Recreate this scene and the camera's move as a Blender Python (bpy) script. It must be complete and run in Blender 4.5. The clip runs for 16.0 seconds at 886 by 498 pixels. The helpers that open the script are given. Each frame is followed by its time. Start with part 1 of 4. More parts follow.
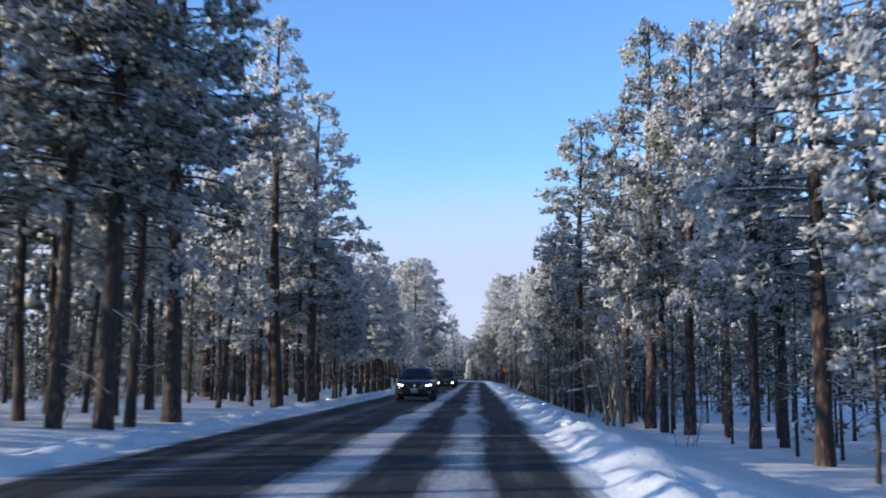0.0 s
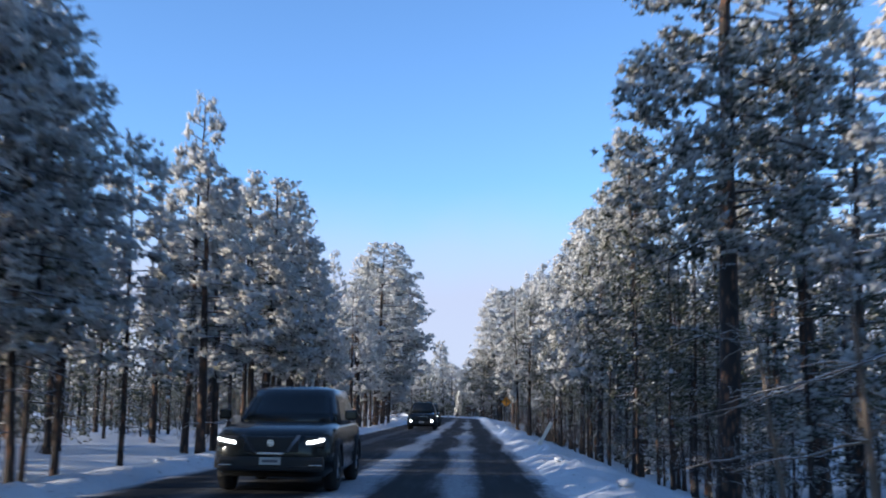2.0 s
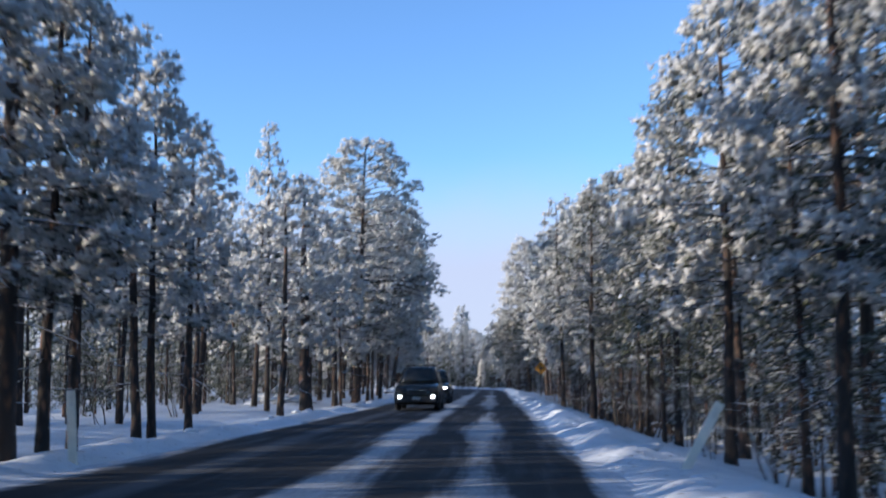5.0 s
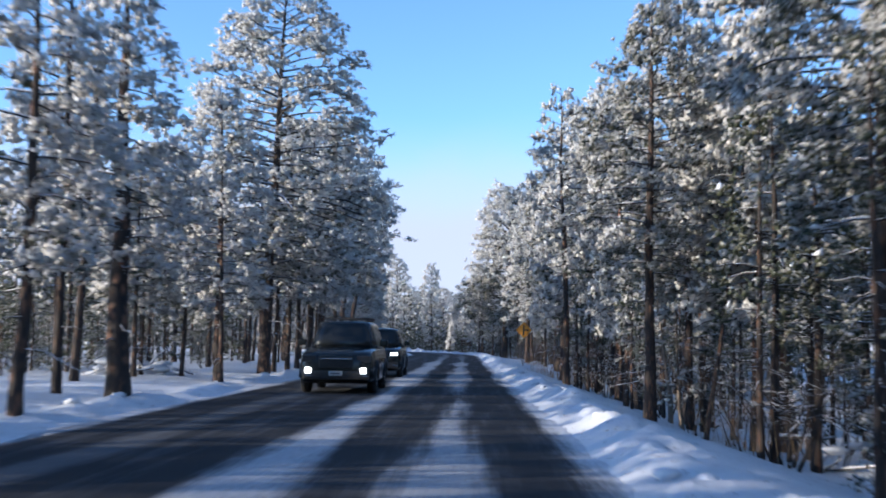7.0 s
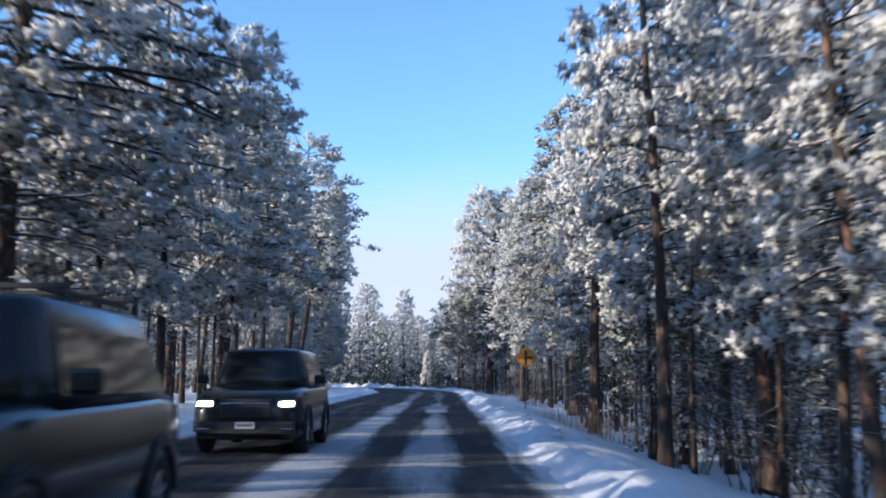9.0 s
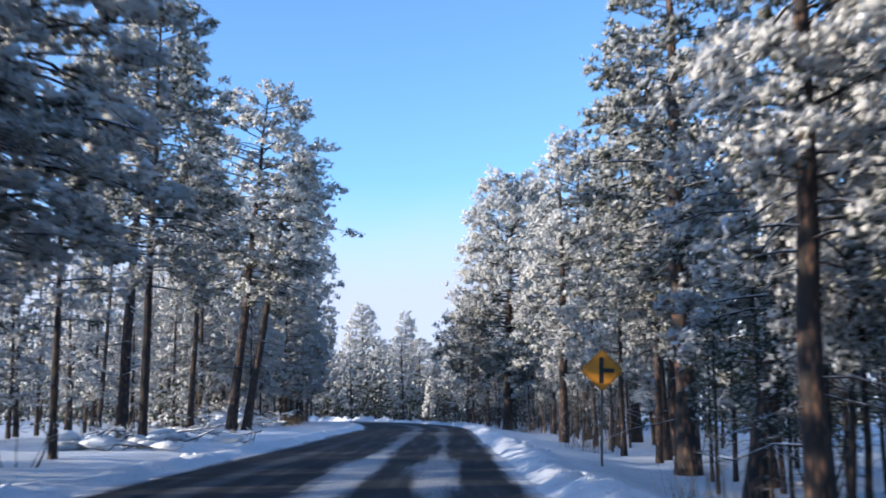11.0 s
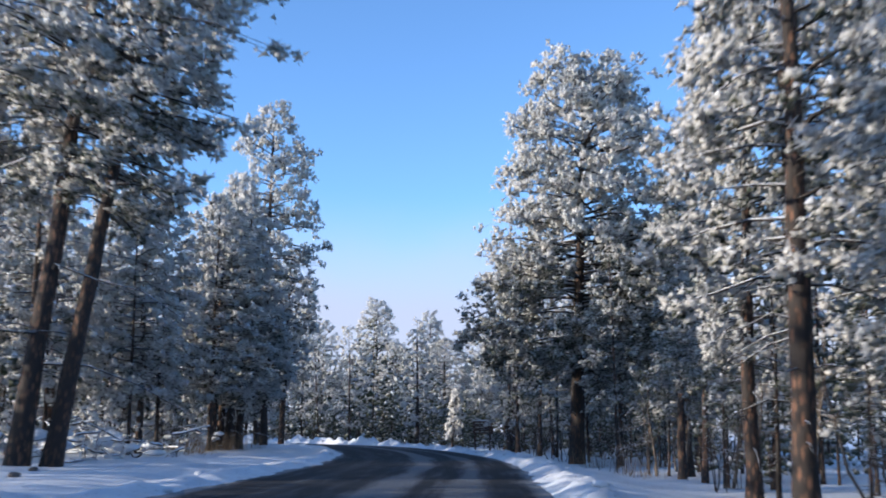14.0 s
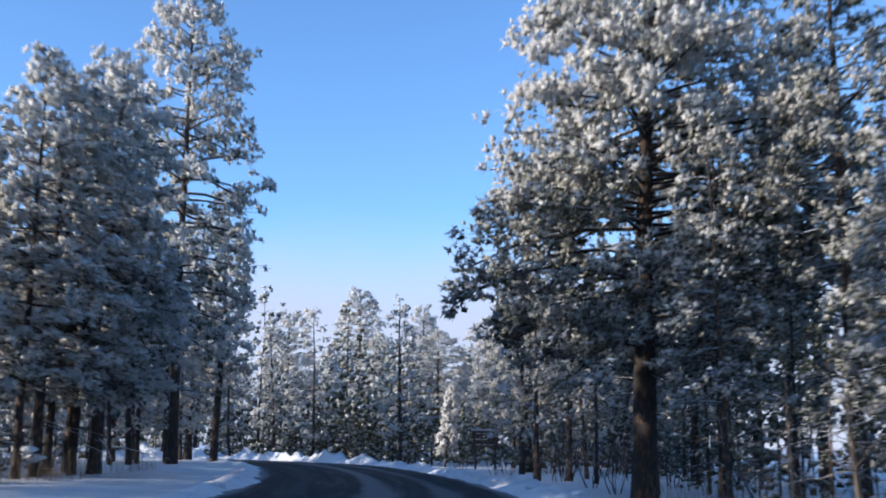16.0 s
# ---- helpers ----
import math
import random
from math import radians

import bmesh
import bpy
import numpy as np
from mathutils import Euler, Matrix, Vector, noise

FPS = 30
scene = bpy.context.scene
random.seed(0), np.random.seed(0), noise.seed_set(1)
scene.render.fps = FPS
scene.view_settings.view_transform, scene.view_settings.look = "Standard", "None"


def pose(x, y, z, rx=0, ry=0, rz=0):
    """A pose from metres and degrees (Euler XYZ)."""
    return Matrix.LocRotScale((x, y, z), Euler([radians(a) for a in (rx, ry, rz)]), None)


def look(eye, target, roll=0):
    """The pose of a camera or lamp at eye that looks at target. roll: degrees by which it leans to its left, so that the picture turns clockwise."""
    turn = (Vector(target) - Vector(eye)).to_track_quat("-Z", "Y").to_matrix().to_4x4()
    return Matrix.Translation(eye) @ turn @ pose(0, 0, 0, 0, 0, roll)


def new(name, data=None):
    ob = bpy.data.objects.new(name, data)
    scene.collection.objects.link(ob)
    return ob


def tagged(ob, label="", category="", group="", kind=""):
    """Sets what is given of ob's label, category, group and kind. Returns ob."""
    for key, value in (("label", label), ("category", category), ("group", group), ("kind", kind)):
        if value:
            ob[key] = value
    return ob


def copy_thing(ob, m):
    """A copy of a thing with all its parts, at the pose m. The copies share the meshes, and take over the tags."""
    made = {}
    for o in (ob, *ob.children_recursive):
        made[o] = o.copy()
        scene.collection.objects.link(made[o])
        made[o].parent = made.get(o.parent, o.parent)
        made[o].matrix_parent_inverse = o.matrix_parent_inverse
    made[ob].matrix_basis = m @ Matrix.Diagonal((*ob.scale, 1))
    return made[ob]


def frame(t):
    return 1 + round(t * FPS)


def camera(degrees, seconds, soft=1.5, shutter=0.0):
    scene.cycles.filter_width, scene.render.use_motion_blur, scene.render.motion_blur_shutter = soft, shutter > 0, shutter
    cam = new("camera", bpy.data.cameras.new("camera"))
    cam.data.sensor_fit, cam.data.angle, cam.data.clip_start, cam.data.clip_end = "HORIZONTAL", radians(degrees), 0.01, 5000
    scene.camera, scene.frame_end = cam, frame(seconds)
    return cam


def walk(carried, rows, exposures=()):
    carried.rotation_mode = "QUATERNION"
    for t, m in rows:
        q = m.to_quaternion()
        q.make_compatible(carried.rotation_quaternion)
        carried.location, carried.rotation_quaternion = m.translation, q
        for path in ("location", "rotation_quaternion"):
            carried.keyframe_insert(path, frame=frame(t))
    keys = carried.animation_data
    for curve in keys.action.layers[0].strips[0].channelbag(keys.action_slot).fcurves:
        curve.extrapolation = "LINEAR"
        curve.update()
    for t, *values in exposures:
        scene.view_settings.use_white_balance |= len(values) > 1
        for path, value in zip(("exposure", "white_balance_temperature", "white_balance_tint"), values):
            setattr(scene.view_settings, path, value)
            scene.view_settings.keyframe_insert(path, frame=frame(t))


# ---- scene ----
cam = camera(44.3, 16.0, soft=1.85, shutter=0.5)
# seconds, x, y, z, yaw, pitch, roll
PATH = [
    (0.0, 0.00, 5.50, 1.28, 1.80, 6.63, -0.40),
    (0.2, 0.00, 7.60, 1.28, 1.40, 6.80, -0.40),
    (0.4, 0.00, 10.30, 1.28, 1.05, 7.00, -0.40),
    (0.5, 0.00, 12.40, 1.28, 0.91, 7.13, -0.40),
    (0.6, 0.00, 15.50, 1.29, 0.72, 7.55, -0.42),
    (0.7, -0.01, 19.20, 1.30, 0.60, 8.05, -0.44),
    (0.8, -0.02, 23.00, 1.31, 0.50, 8.50, -0.46),
    (0.9, -0.03, 26.70, 1.31, 0.42, 8.80, -0.48),
    (1.0, -0.04, 30.00, 1.31, 0.35, 9.00, -0.50),
    (1.5, 0.02, 35.94, 1.30, 0.67, 9.02, -0.66),
    (2.0, -0.02, 41.11, 1.31, 1.36, 8.42, -0.65),
    (2.5, 0.00, 45.74, 1.32, 1.44, 7.77, -0.80),
    (3.0, -0.01, 50.43, 1.32, 1.40, 7.73, -0.29),
    (3.5, 0.01, 54.98, 1.31, 1.17, 7.27, -0.51),
    (4.0, 0.01, 59.37, 1.29, 1.54, 6.82, -0.54),
    (4.5, 0.03, 63.60, 1.25, 1.49, 7.75, 0.59),
    (5.0, 0.04, 67.67, 1.21, 2.64, 6.94, 0.20),
    (5.2, 0.04, 69.37, 1.21, 3.36, 4.45, 0.37),
    (7.3, -0.02, 88.78, 1.27, 0.74, 5.31, -0.65),
    (7.5, -0.02, 90.75, 1.26, 0.39, 5.57, -0.11),
    (8.0, 0.01, 95.98, 1.26, 0.18, 6.01, -0.26),
    (8.2, 0.02, 98.19, 1.27, 0.02, 6.10, -0.28),
    (10.3, -0.05, 122.59, 1.30, 0.03, 7.77, 0.02),
    (10.5, -0.04, 124.90, 1.30, 0.10, 7.79, 0.10),
    (11.0, 0.00, 130.54, 1.28, 0.22, 8.42, 0.23),
    (11.5, 0.04, 136.21, 1.27, 0.27, 8.81, -0.01),
    (12.0, 0.05, 141.97, 1.25, 0.36, 8.91, -0.35),
    (12.5, 0.03, 147.82, 1.24, 1.15, 8.93, -0.61),
    (13.0, 0.03, 153.63, 1.23, 1.63, 9.06, -1.00),
    (13.5, 0.06, 159.41, 1.24, 2.15, 9.27, -0.86),
    (14.0, 0.05, 165.06, 1.25, 1.90, 9.48, -0.61),
    (14.5, 0.01, 170.65, 1.28, 2.26, 9.28, -0.58),
    (15.0, -0.02, 176.20, 1.28, 2.31, 9.37, -1.00),
    (15.5, -0.05, 181.69, 1.29, 1.66, 10.67, -0.99),
    (16.0, -0.09, 187.13, 1.31, 1.87, 10.09, -0.67),
]
KELVIN = 5620
walk(cam, [(t, pose(x, y, z, 90 + pitch, roll, yaw)) for t, x, y, z, yaw, pitch, roll in PATH], [(t, e + 0.4, KELVIN, 10) for t, e in ((0, 0.1), (5.2, 0.1), (7.5, 0.36), (11, 0.37), (12.0, 0.08), (12.5, -0.08), (13.0, 0.0), (14.0, 0.15), (15.0, 0.26), (16, 0.15))])

# ---- light: low winter sun from beside and behind, clear sky ----
SUN_ELEVATION, SUN_AZIMUTH = 13.5, 251.0  # degrees; azimuth clockwise from +y
SUN_STRENGTH, SKY_STRENGTH = 4.6, 0.205
world = bpy.data.worlds.new("sky")
scene.world = world
world.use_nodes = True
wn = world.node_tree
sky = wn.nodes.new("ShaderNodeTexSky")
sky.sky_type, sky.sun_disc = "NISHITA", False
sky.sun_elevation, sky.sun_rotation = radians(SUN_ELEVATION), radians(SUN_AZIMUTH)
sky.altitude, sky.air_density, sky.dust_density, sky.ozone_density = 2100, 1.0, 1.0, 3.0
wn.links.new(sky.outputs[0], wn.nodes["Background"].inputs[0])
wn.nodes["Background"].inputs[1].default_value = SKY_STRENGTH
lamp = bpy.data.lights.new("sun", "SUN")
lamp.energy, lamp.angle, lamp.color = SUN_STRENGTH, radians(0.6), (1.0, 0.83, 0.62)
sun = new("sun", lamp)
az, el = radians(SUN_AZIMUTH), radians(SUN_ELEVATION)
sun.matrix_world = look((0, 0, 60), Vector((0, 0, 60)) - Vector((math.sin(az) * math.cos(el), math.cos(az) * math.cos(el), math.sin(el))))


# ---- materials ----
def material(name, rough=0.7, metal=0.0, color=None):
    m = bpy.data.materials.new(name)
    m.use_nodes = True
    b = m.node_tree.nodes["Principled BSDF"]
    b.inputs["Roughness"].default_value, b.inputs["Metallic"].default_value = rough, metal
    if color:
        b.inputs["Base Color"].default_value = (*color, 1)
    return m, m.node_tree, b


def node(nt, kind, **values):
    n = nt.nodes.new(kind)
    for key, v in values.items():
        n.inputs[key.replace("_", " ")].default_value = v
    return n


def ramp(nt, fac, stops):
    n = nt.nodes.new("ShaderNodeValToRGB")
    while len(n.color_ramp.elements) < len(stops):
        n.color_ramp.elements.new(0.5)
    for e, (pos, col) in zip(n.color_ramp.elements, stops):
        e.position, e.color = pos, (*col, 1)
    nt.links.new(fac, n.inputs[0])
    return n.outputs[0]


def mixed(nt, fac, a, b):
    n = nt.nodes.new("ShaderNodeMix")
    n.data_type = "RGBA"
    for value, socket in ((fac, n.inputs[0]), (a, n.inputs[6]), (b, n.inputs[7])):
        if isinstance(value, (tuple, float, int)):
            socket.default_value = (*value, 1) if isinstance(value, tuple) else value
        else:
            nt.links.new(value, socket)
    return n.outputs[2]


def calc(nt, op, a, b=None, c=None):
    n = nt.nodes.new("ShaderNodeMath")
    n.operation = op
    for value, socket in zip((a, b, c), n.inputs):
        if isinstance(value, (float, int)):
            socket.default_value = value
        elif value is not None:
            nt.links.new(value, socket)
    return n.outputs[0]


def step(nt, value, lo, hi):
    n = nt.nodes.new("ShaderNodeMapRange")
    n.interpolation_type = "SMOOTHSTEP"
    n.inputs["From Min"].default_value, n.inputs["From Max"].default_value = lo, hi
    nt.links.new(value, n.inputs["Value"])
    return n.outputs["Result"]


def coords(nt, scale=(1, 1, 1), source="Object"):
    t = nt.nodes.new("ShaderNodeTexCoord")
    m = nt.nodes.new("ShaderNodeMapping")
    m.inputs["Scale"].default_value = scale
    nt.links.new(t.outputs[source], m.inputs["Vector"])
    return m.outputs[0]


def noise_of(nt, vector, scale, detail=4.0, rough=0.55):
    n = node(nt, "ShaderNodeTexNoise", Scale=scale, Detail=detail, Roughness=rough)
    nt.links.new(vector, n.inputs["Vector"])
    return n.outputs["Fac"]


def bump(nt, bsdf, height, strength, distance):
    n = node(nt, "ShaderNodeBump", Strength=strength, Distance=distance)
    nt.links.new(height, n.inputs["Height"])
    nt.links.new(n.outputs[0], bsdf.inputs["Normal"])


def position(nt):
    return nt.nodes.new("ShaderNodeNewGeometry").outputs["Position"]


def make_needles(name, frost):
    """Dark needles, with frost and snow mostly on the upper side of each tuft."""
    m, nt, b = material(name, 0.66)
    g = nt.nodes.new("ShaderNodeNewGeometry")
    up = nt.nodes.new("ShaderNodeSeparateXYZ")
    nt.links.new(g.outputs["Normal"], up.inputs[0])
    patch, fine = noise_of(nt, g.outputs["Position"], 0.8, 3), noise_of(nt, g.outputs["Position"], 24.0, 4, 0.75)
    lie = calc(nt, "ADD", calc(nt, "MULTIPLY", g.outputs["Random Per Island"], 0.20), calc(nt, "MULTIPLY", patch, 0.55))
    lie = calc(nt, "ADD", lie, calc(nt, "ADD", calc(nt, "MULTIPLY", up.outputs["Z"], 0.17), calc(nt, "MULTIPLY", fine, 0.75)))
    green = ramp(nt, g.outputs["Random Per Island"], [(0.0, (0.050, 0.064, 0.044)), (0.5, (0.090, 0.104, 0.060)), (1.0, (0.150, 0.152, 0.082))])
    nt.links.new(mixed(nt, step(nt, lie, frost + 0.08, frost + 0.45), green, (0.83, 0.81, 0.775)), b.inputs["Base Color"])
    bump(nt, b, fine, 0.5, 0.04)
    # sprays of needles let part of the light through
    thin, blend = nt.nodes.new("ShaderNodeBsdfTranslucent"), nt.nodes.new("ShaderNodeMixShader")
    blend.inputs[0].default_value = 0.46
    nt.links.new(b.inputs["Base Color"].links[0].from_socket, thin.inputs["Color"])
    nt.links.new(b.outputs[0], blend.inputs[1])
    nt.links.new(thin.outputs[0], blend.inputs[2])
    nt.links.new(blend.outputs[0], nt.nodes["Material Output"].inputs["Surface"])
    return m


def make_bark(name, dark, light, snow):
    m, nt, b = material(name, 0.88)
    v = coords(nt, (1, 1, 0.28))
    cells = node(nt, "ShaderNodeTexVoronoi", Scale=11.0)
    nt.links.new(v, cells.inputs["Vector"])
    grain = noise_of(nt, v, 26.0, 6)
    broad = noise_of(nt, coords(nt, (1, 1, 0.5)), 0.8, 2)
    plates = calc(nt, "ADD", calc(nt, "MULTIPLY", cells.outputs["Distance"], 0.7), calc(nt, "MULTIPLY", grain, 0.5))
    info = nt.nodes.new("ShaderNodeObjectInfo")
    tone = calc(nt, "ADD", calc(nt, "MULTIPLY", broad, 0.7), calc(nt, "MULTIPLY", info.outputs["Random"], 0.5))
    rust = mixed(nt, step(nt, tone, 0.35, 0.85), tuple(0.45 * c for c in light), light)
    col = mixed(nt, step(nt, plates, 0.28, 0.62), rust, dark)
    if snow:
        up = nt.nodes.new("ShaderNodeSeparateXYZ")
        nt.links.new(nt.nodes.new("ShaderNodeNewGeometry").outputs["Normal"], up.inputs[0])
        lie = calc(nt, "ADD", up.outputs["Z"], calc(nt, "MULTIPLY", grain, 0.5))
        col = mixed(nt, step(nt, lie, snow, snow + 0.2), col, (0.80, 0.82, 0.85))
    nt.links.new(col, b.inputs["Base Color"])
    bump(nt, b, plates, 0.9, 0.03)
    return m


def make_snow(name, lumps, litter=0.0):
    m, nt, b = material(name, 0.62)
    p = position(nt)
    fine, broad = noise_of(nt, p, 7.0, 6, 0.6), noise_of(nt, p, lumps, 4)
    col = ramp(nt, broad, [(0.3, (0.60, 0.62, 0.65)), (0.7, (0.74, 0.755, 0.775))])
    if litter:
        specks = noise_of(nt, p, 9.0, 3, 0.7)
        col = mixed(nt, calc(nt, "MULTIPLY", step(nt, specks, 0.60, 0.70), litter), col, (0.10, 0.075, 0.05))
    nt.links.new(col, b.inputs["Base Color"])
    bump(nt, b, calc(nt, "ADD", calc(nt, "MULTIPLY", fine, 0.35), broad), 0.55, 0.12)
    return m


def make_road():
    m, nt, b = material("snowy_asphalt", 0.6)
    b.inputs["Specular IOR Level"].default_value = 0.05
    uv = nt.nodes.new("ShaderNodeUVMap")
    uv.uv_map = "lanes"
    split = nt.nodes.new("ShaderNodeSeparateXYZ")
    nt.links.new(uv.outputs[0], split.inputs[0])
    stretch = nt.nodes.new("ShaderNodeMapping")
    stretch.inputs["Scale"].default_value = (1.6, 0.10, 1)
    nt.links.new(uv.outputs[0], stretch.inputs["Vector"])
    streak = noise_of(nt, stretch.outputs[0], 1.6, 6, 0.62)
    near = noise_of(nt, uv.outputs[0], 2.6, 5, 0.6)
    along = nt.nodes.new("ShaderNodeMapping")
    along.inputs["Scale"].default_value = (0.02, 0.05, 1)
    nt.links.new(uv.outputs[0], along.inputs["Vector"])
    drift = noise_of(nt, along.outputs[0], 1.0, 2)
    u = calc(nt, "ADD", split.outputs["X"], calc(nt, "MULTIPLY", calc(nt, "SUBTRACT", drift, 0.5), 0.4))
    wob = calc(nt, "ADD", calc(nt, "MULTIPLY", calc(nt, "SUBTRACT", streak, 0.5), 1.5), calc(nt, "MULTIPLY", calc(nt, "SUBTRACT", near, 0.5), 0.5))
    gritty = nt.nodes.new("ShaderNodeMapping")
    gritty.inputs["Scale"].default_value = (7, 1.2, 1)
    nt.links.new(uv.outputs[0], gritty.inputs["Vector"])
    grit = noise_of(nt, gritty.outputs[0], 2.0, 6, 0.7)
    total = None
    # packed snow left between the wheel tracks and along both edges: centre, half width, cover
    for c, w, cover in ((-1.9, 0.36, 0.62), (-0.2, 0.26, 0.52), (-4.1, 0.25, 0.12), (-5.85, 0.35, 0.9), (1.55, 0.3, 0.9)):
        away = calc(nt, "ABSOLUTE", calc(nt, "SUBTRACT", u, c))
        edge = calc(nt, "SUBTRACT", calc(nt, "SUBTRACT", w, away), calc(nt, "MULTIPLY", wob, -0.55))
        if c in (-0.2, -1.9):  # worn away in places
            edge = calc(nt, "ADD", edge, calc(nt, "MULTIPLY", calc(nt, "SUBTRACT", drift, 0.5), 1.6 if c == -0.2 else 1.0))
        band = calc(nt, "MULTIPLY", step(nt, edge, -0.22, 0.22), cover)
        band = calc(nt, "MULTIPLY", band, calc(nt, "ADD", 0.55, calc(nt, "MULTIPLY", grit, 0.9)))
        total = band if total is None else calc(nt, "MAXIMUM", total, band)
    # swept almost bare where the road begins to turn
    total = calc(nt, "MULTIPLY", total, calc(nt, "SUBTRACT", 1.0, calc(nt, "MULTIPLY", step(nt, split.outputs["Y"], 150.0, 190.0), 0.66)))
    dust = calc(nt, "MULTIPLY", step(nt, streak, 0.45, 0.80), 0.12)
    total = calc(nt, "MAXIMUM", total, dust)
    stones = noise_of(nt, uv.outputs[0], 60.0, 3, 0.7)
    tar = mixed(nt, stones, (0.022, 0.023, 0.025), (0.048, 0.049, 0.052))
    nt.links.new(mixed(nt, total, tar, (0.64, 0.66, 0.69)), b.inputs["Base Color"])
    nt.links.new(mixed(nt, total, (0.80, 0.80, 0.80), (0.9, 0.9, 0.9)), b.inputs["Roughness"])
    bump(nt, b, calc(nt, "ADD", calc(nt, "MULTIPLY", stones, 0.3), total), 0.5, 0.02)
    return m


NEEDLES = make_needles("frosted_needles", 0.305)
# The next three are darker copies: woodland shade put into the needle colour.
NEEDLES_DARK = make_needles("shade_dark_needles", 0.51)
NEEDLES_DIM = make_needles("shade_dimmed_needles", 0.49)
NEEDLES_DEEP = make_needles("deep_shade_needles", 0.62)
NEEDLES_WHITE = make_needles("snow_laden_needles", 0.12)
BARK = make_bark("pine_bark", (0.030, 0.023, 0.019), (0.215, 0.108, 0.062), 0)
LIMB = make_bark("snowy_limb", (0.026, 0.021, 0.018), (0.085, 0.060, 0.045), 0.85)
PALE = make_bark("pale_bark", (0.17, 0.13, 0.095), (0.42, 0.34, 0.26), 0.85)
DEADWOOD = make_bark("snowy_deadwood", (0.10, 0.085, 0.07), (0.24, 0.20, 0.17), 0.28)
SNOW = make_snow("snow", 0.9, 0.0)
FOREST_SNOW = make_snow("forest_floor_snow", 0.6, 0.75)
PAD = make_snow("branch_snow", 3.0)
ROAD = make_road()


def plain(name, color, rough=0.5, metal=0.0, vary=0.25, scale=6.0):
    m, nt, b = material(name, rough, metal)
    n = noise_of(nt, coords(nt), scale, 5)
    nt.links.new(mixed(nt, n, tuple(c * (1 - vary) for c in color), tuple(min(1, c * (1 + vary)) for c in color)), b.inputs["Base Color"])
    return m


PAINT = plain("dark_car_paint", (0.026, 0.028, 0.027), 0.2, 0.45, 0.25, 2.0)
PLASTIC = plain("black_plastic", (0.02, 0.02, 0.021), 0.55)
RUBBER = plain("tyre_rubber", (0.018, 0.018, 0.018), 0.85)
ALLOY = plain("alloy_rim", (0.45, 0.46, 0.47), 0.32, 0.9)
CHROME = plain("chrome_trim", (0.65, 0.66, 0.68), 0.15, 1.0, 0.05)
CABIN = plain("cabin_trim", (0.02, 0.02, 0.022), 0.8)
PLATE = plain("licence_plate", (0.55, 0.56, 0.55), 0.4)
GREY_BAR = plain("plate_bar", (0.12, 0.13, 0.16), 0.5)
YELLOW = plain("sign_yellow", (0.60, 0.24, 0.012), 0.42, 0.0, 0.08, 3.0)
BLACK = plain("sign_black", (0.012, 0.012, 0.012), 0.5)
STEEL = plain("sign_post_steel", (0.10, 0.10, 0.095), 0.55, 0.6)
POST_PAINT = plain("marker_post_paint", (0.80, 0.76, 0.64), 0.5, 0.0, 0.12)
REFLECTOR = plain("reflector", (0.75, 0.72, 0.62), 0.25)
BROWN = plain("board_brown", (0.085, 0.042, 0.024), 0.7, 0.0, 0.3)
CREAM = plain("board_lettering", (0.55, 0.50, 0.40), 0.6)
STONE = plain("rock", (0.10, 0.085, 0.075), 0.9)
DRY = plain("dry_stalks", (0.22, 0.15, 0.085), 0.9, 0.0, 0.4)
GLASS, _gt, _gb = material("tinted_glass", 0.06, 0.0, (0.008, 0.009, 0.011))
_gb.inputs["Transmission Weight"].default_value, _gb.inputs["IOR"].default_value = 0.3, 1.45
LIGHT, _lt, _lb = material("lit_headlamp", 0.1, 0.0, (0.9, 0.9, 0.9))
_lb.inputs["Emission Color"].default_value, _lb.inputs["Emission Strength"].default_value = (1.0, 0.96, 0.88, 1), 5.0

HAZE, _ht, _hb = material("cloud_bank", 1.0)
_hu = _ht.nodes.new("ShaderNodeUVMap")
_hu.uv_map = "lanes"
_hs = _ht.nodes.new("ShaderNodeSeparateXYZ")
_ht.links.new(_hu.outputs[0], _hs.inputs[0])
_hm = _ht.nodes.new("ShaderNodeMapping")
_hm.inputs["Scale"].default_value = (9, 1.4, 1)
_ht.links.new(_hu.outputs[0], _hm.inputs["Vector"])
_hv = calc(_ht, "ADD", _hs.outputs["Y"], calc(_ht, "MULTIPLY", calc(_ht, "SUBTRACT", noise_of(_ht, _hm.outputs[0], 1.0, 4), 0.5), 0.28))
_hk = calc(_ht, "MULTIPLY", calc(_ht, "SUBTRACT", 1.0, step(_ht, _hv, 0.46, 0.93)), 0.92)
_hb.inputs["Base Color"].default_value = (0, 0, 0, 1)
_hb.inputs["Specular IOR Level"].default_value = 0
_hb.inputs["Emission Color"].default_value, _hb.inputs["Emission Strength"].default_value = (0.48, 0.48, 0.555, 1), 1.0
_ht.links.new(_hk, _hb.inputs["Alpha"])


# ---- mesh helpers ----
def mesh_of(name, verts, faces, mat, smooth=False):
    """A mesh from an array of corners and an array of equal-sided faces."""
    verts, faces = np.asarray(verts, float), np.asarray(faces, int)
    me = bpy.data.meshes.new(name)
    k = faces.shape[1]
    me.vertices.add(len(verts))
    me.vertices.foreach_set("co", verts.ravel())
    me.loops.add(faces.size)
    me.loops.foreach_set("vertex_index", faces.ravel())
    me.polygons.add(len(faces))
    me.polygons.foreach_set("loop_start", np.arange(0, faces.size, k))
    me.polygons.foreach_set("use_smooth", np.full(len(faces), smooth))
    me.materials.append(mat)
    me.update(calc_edges=True)
    return me


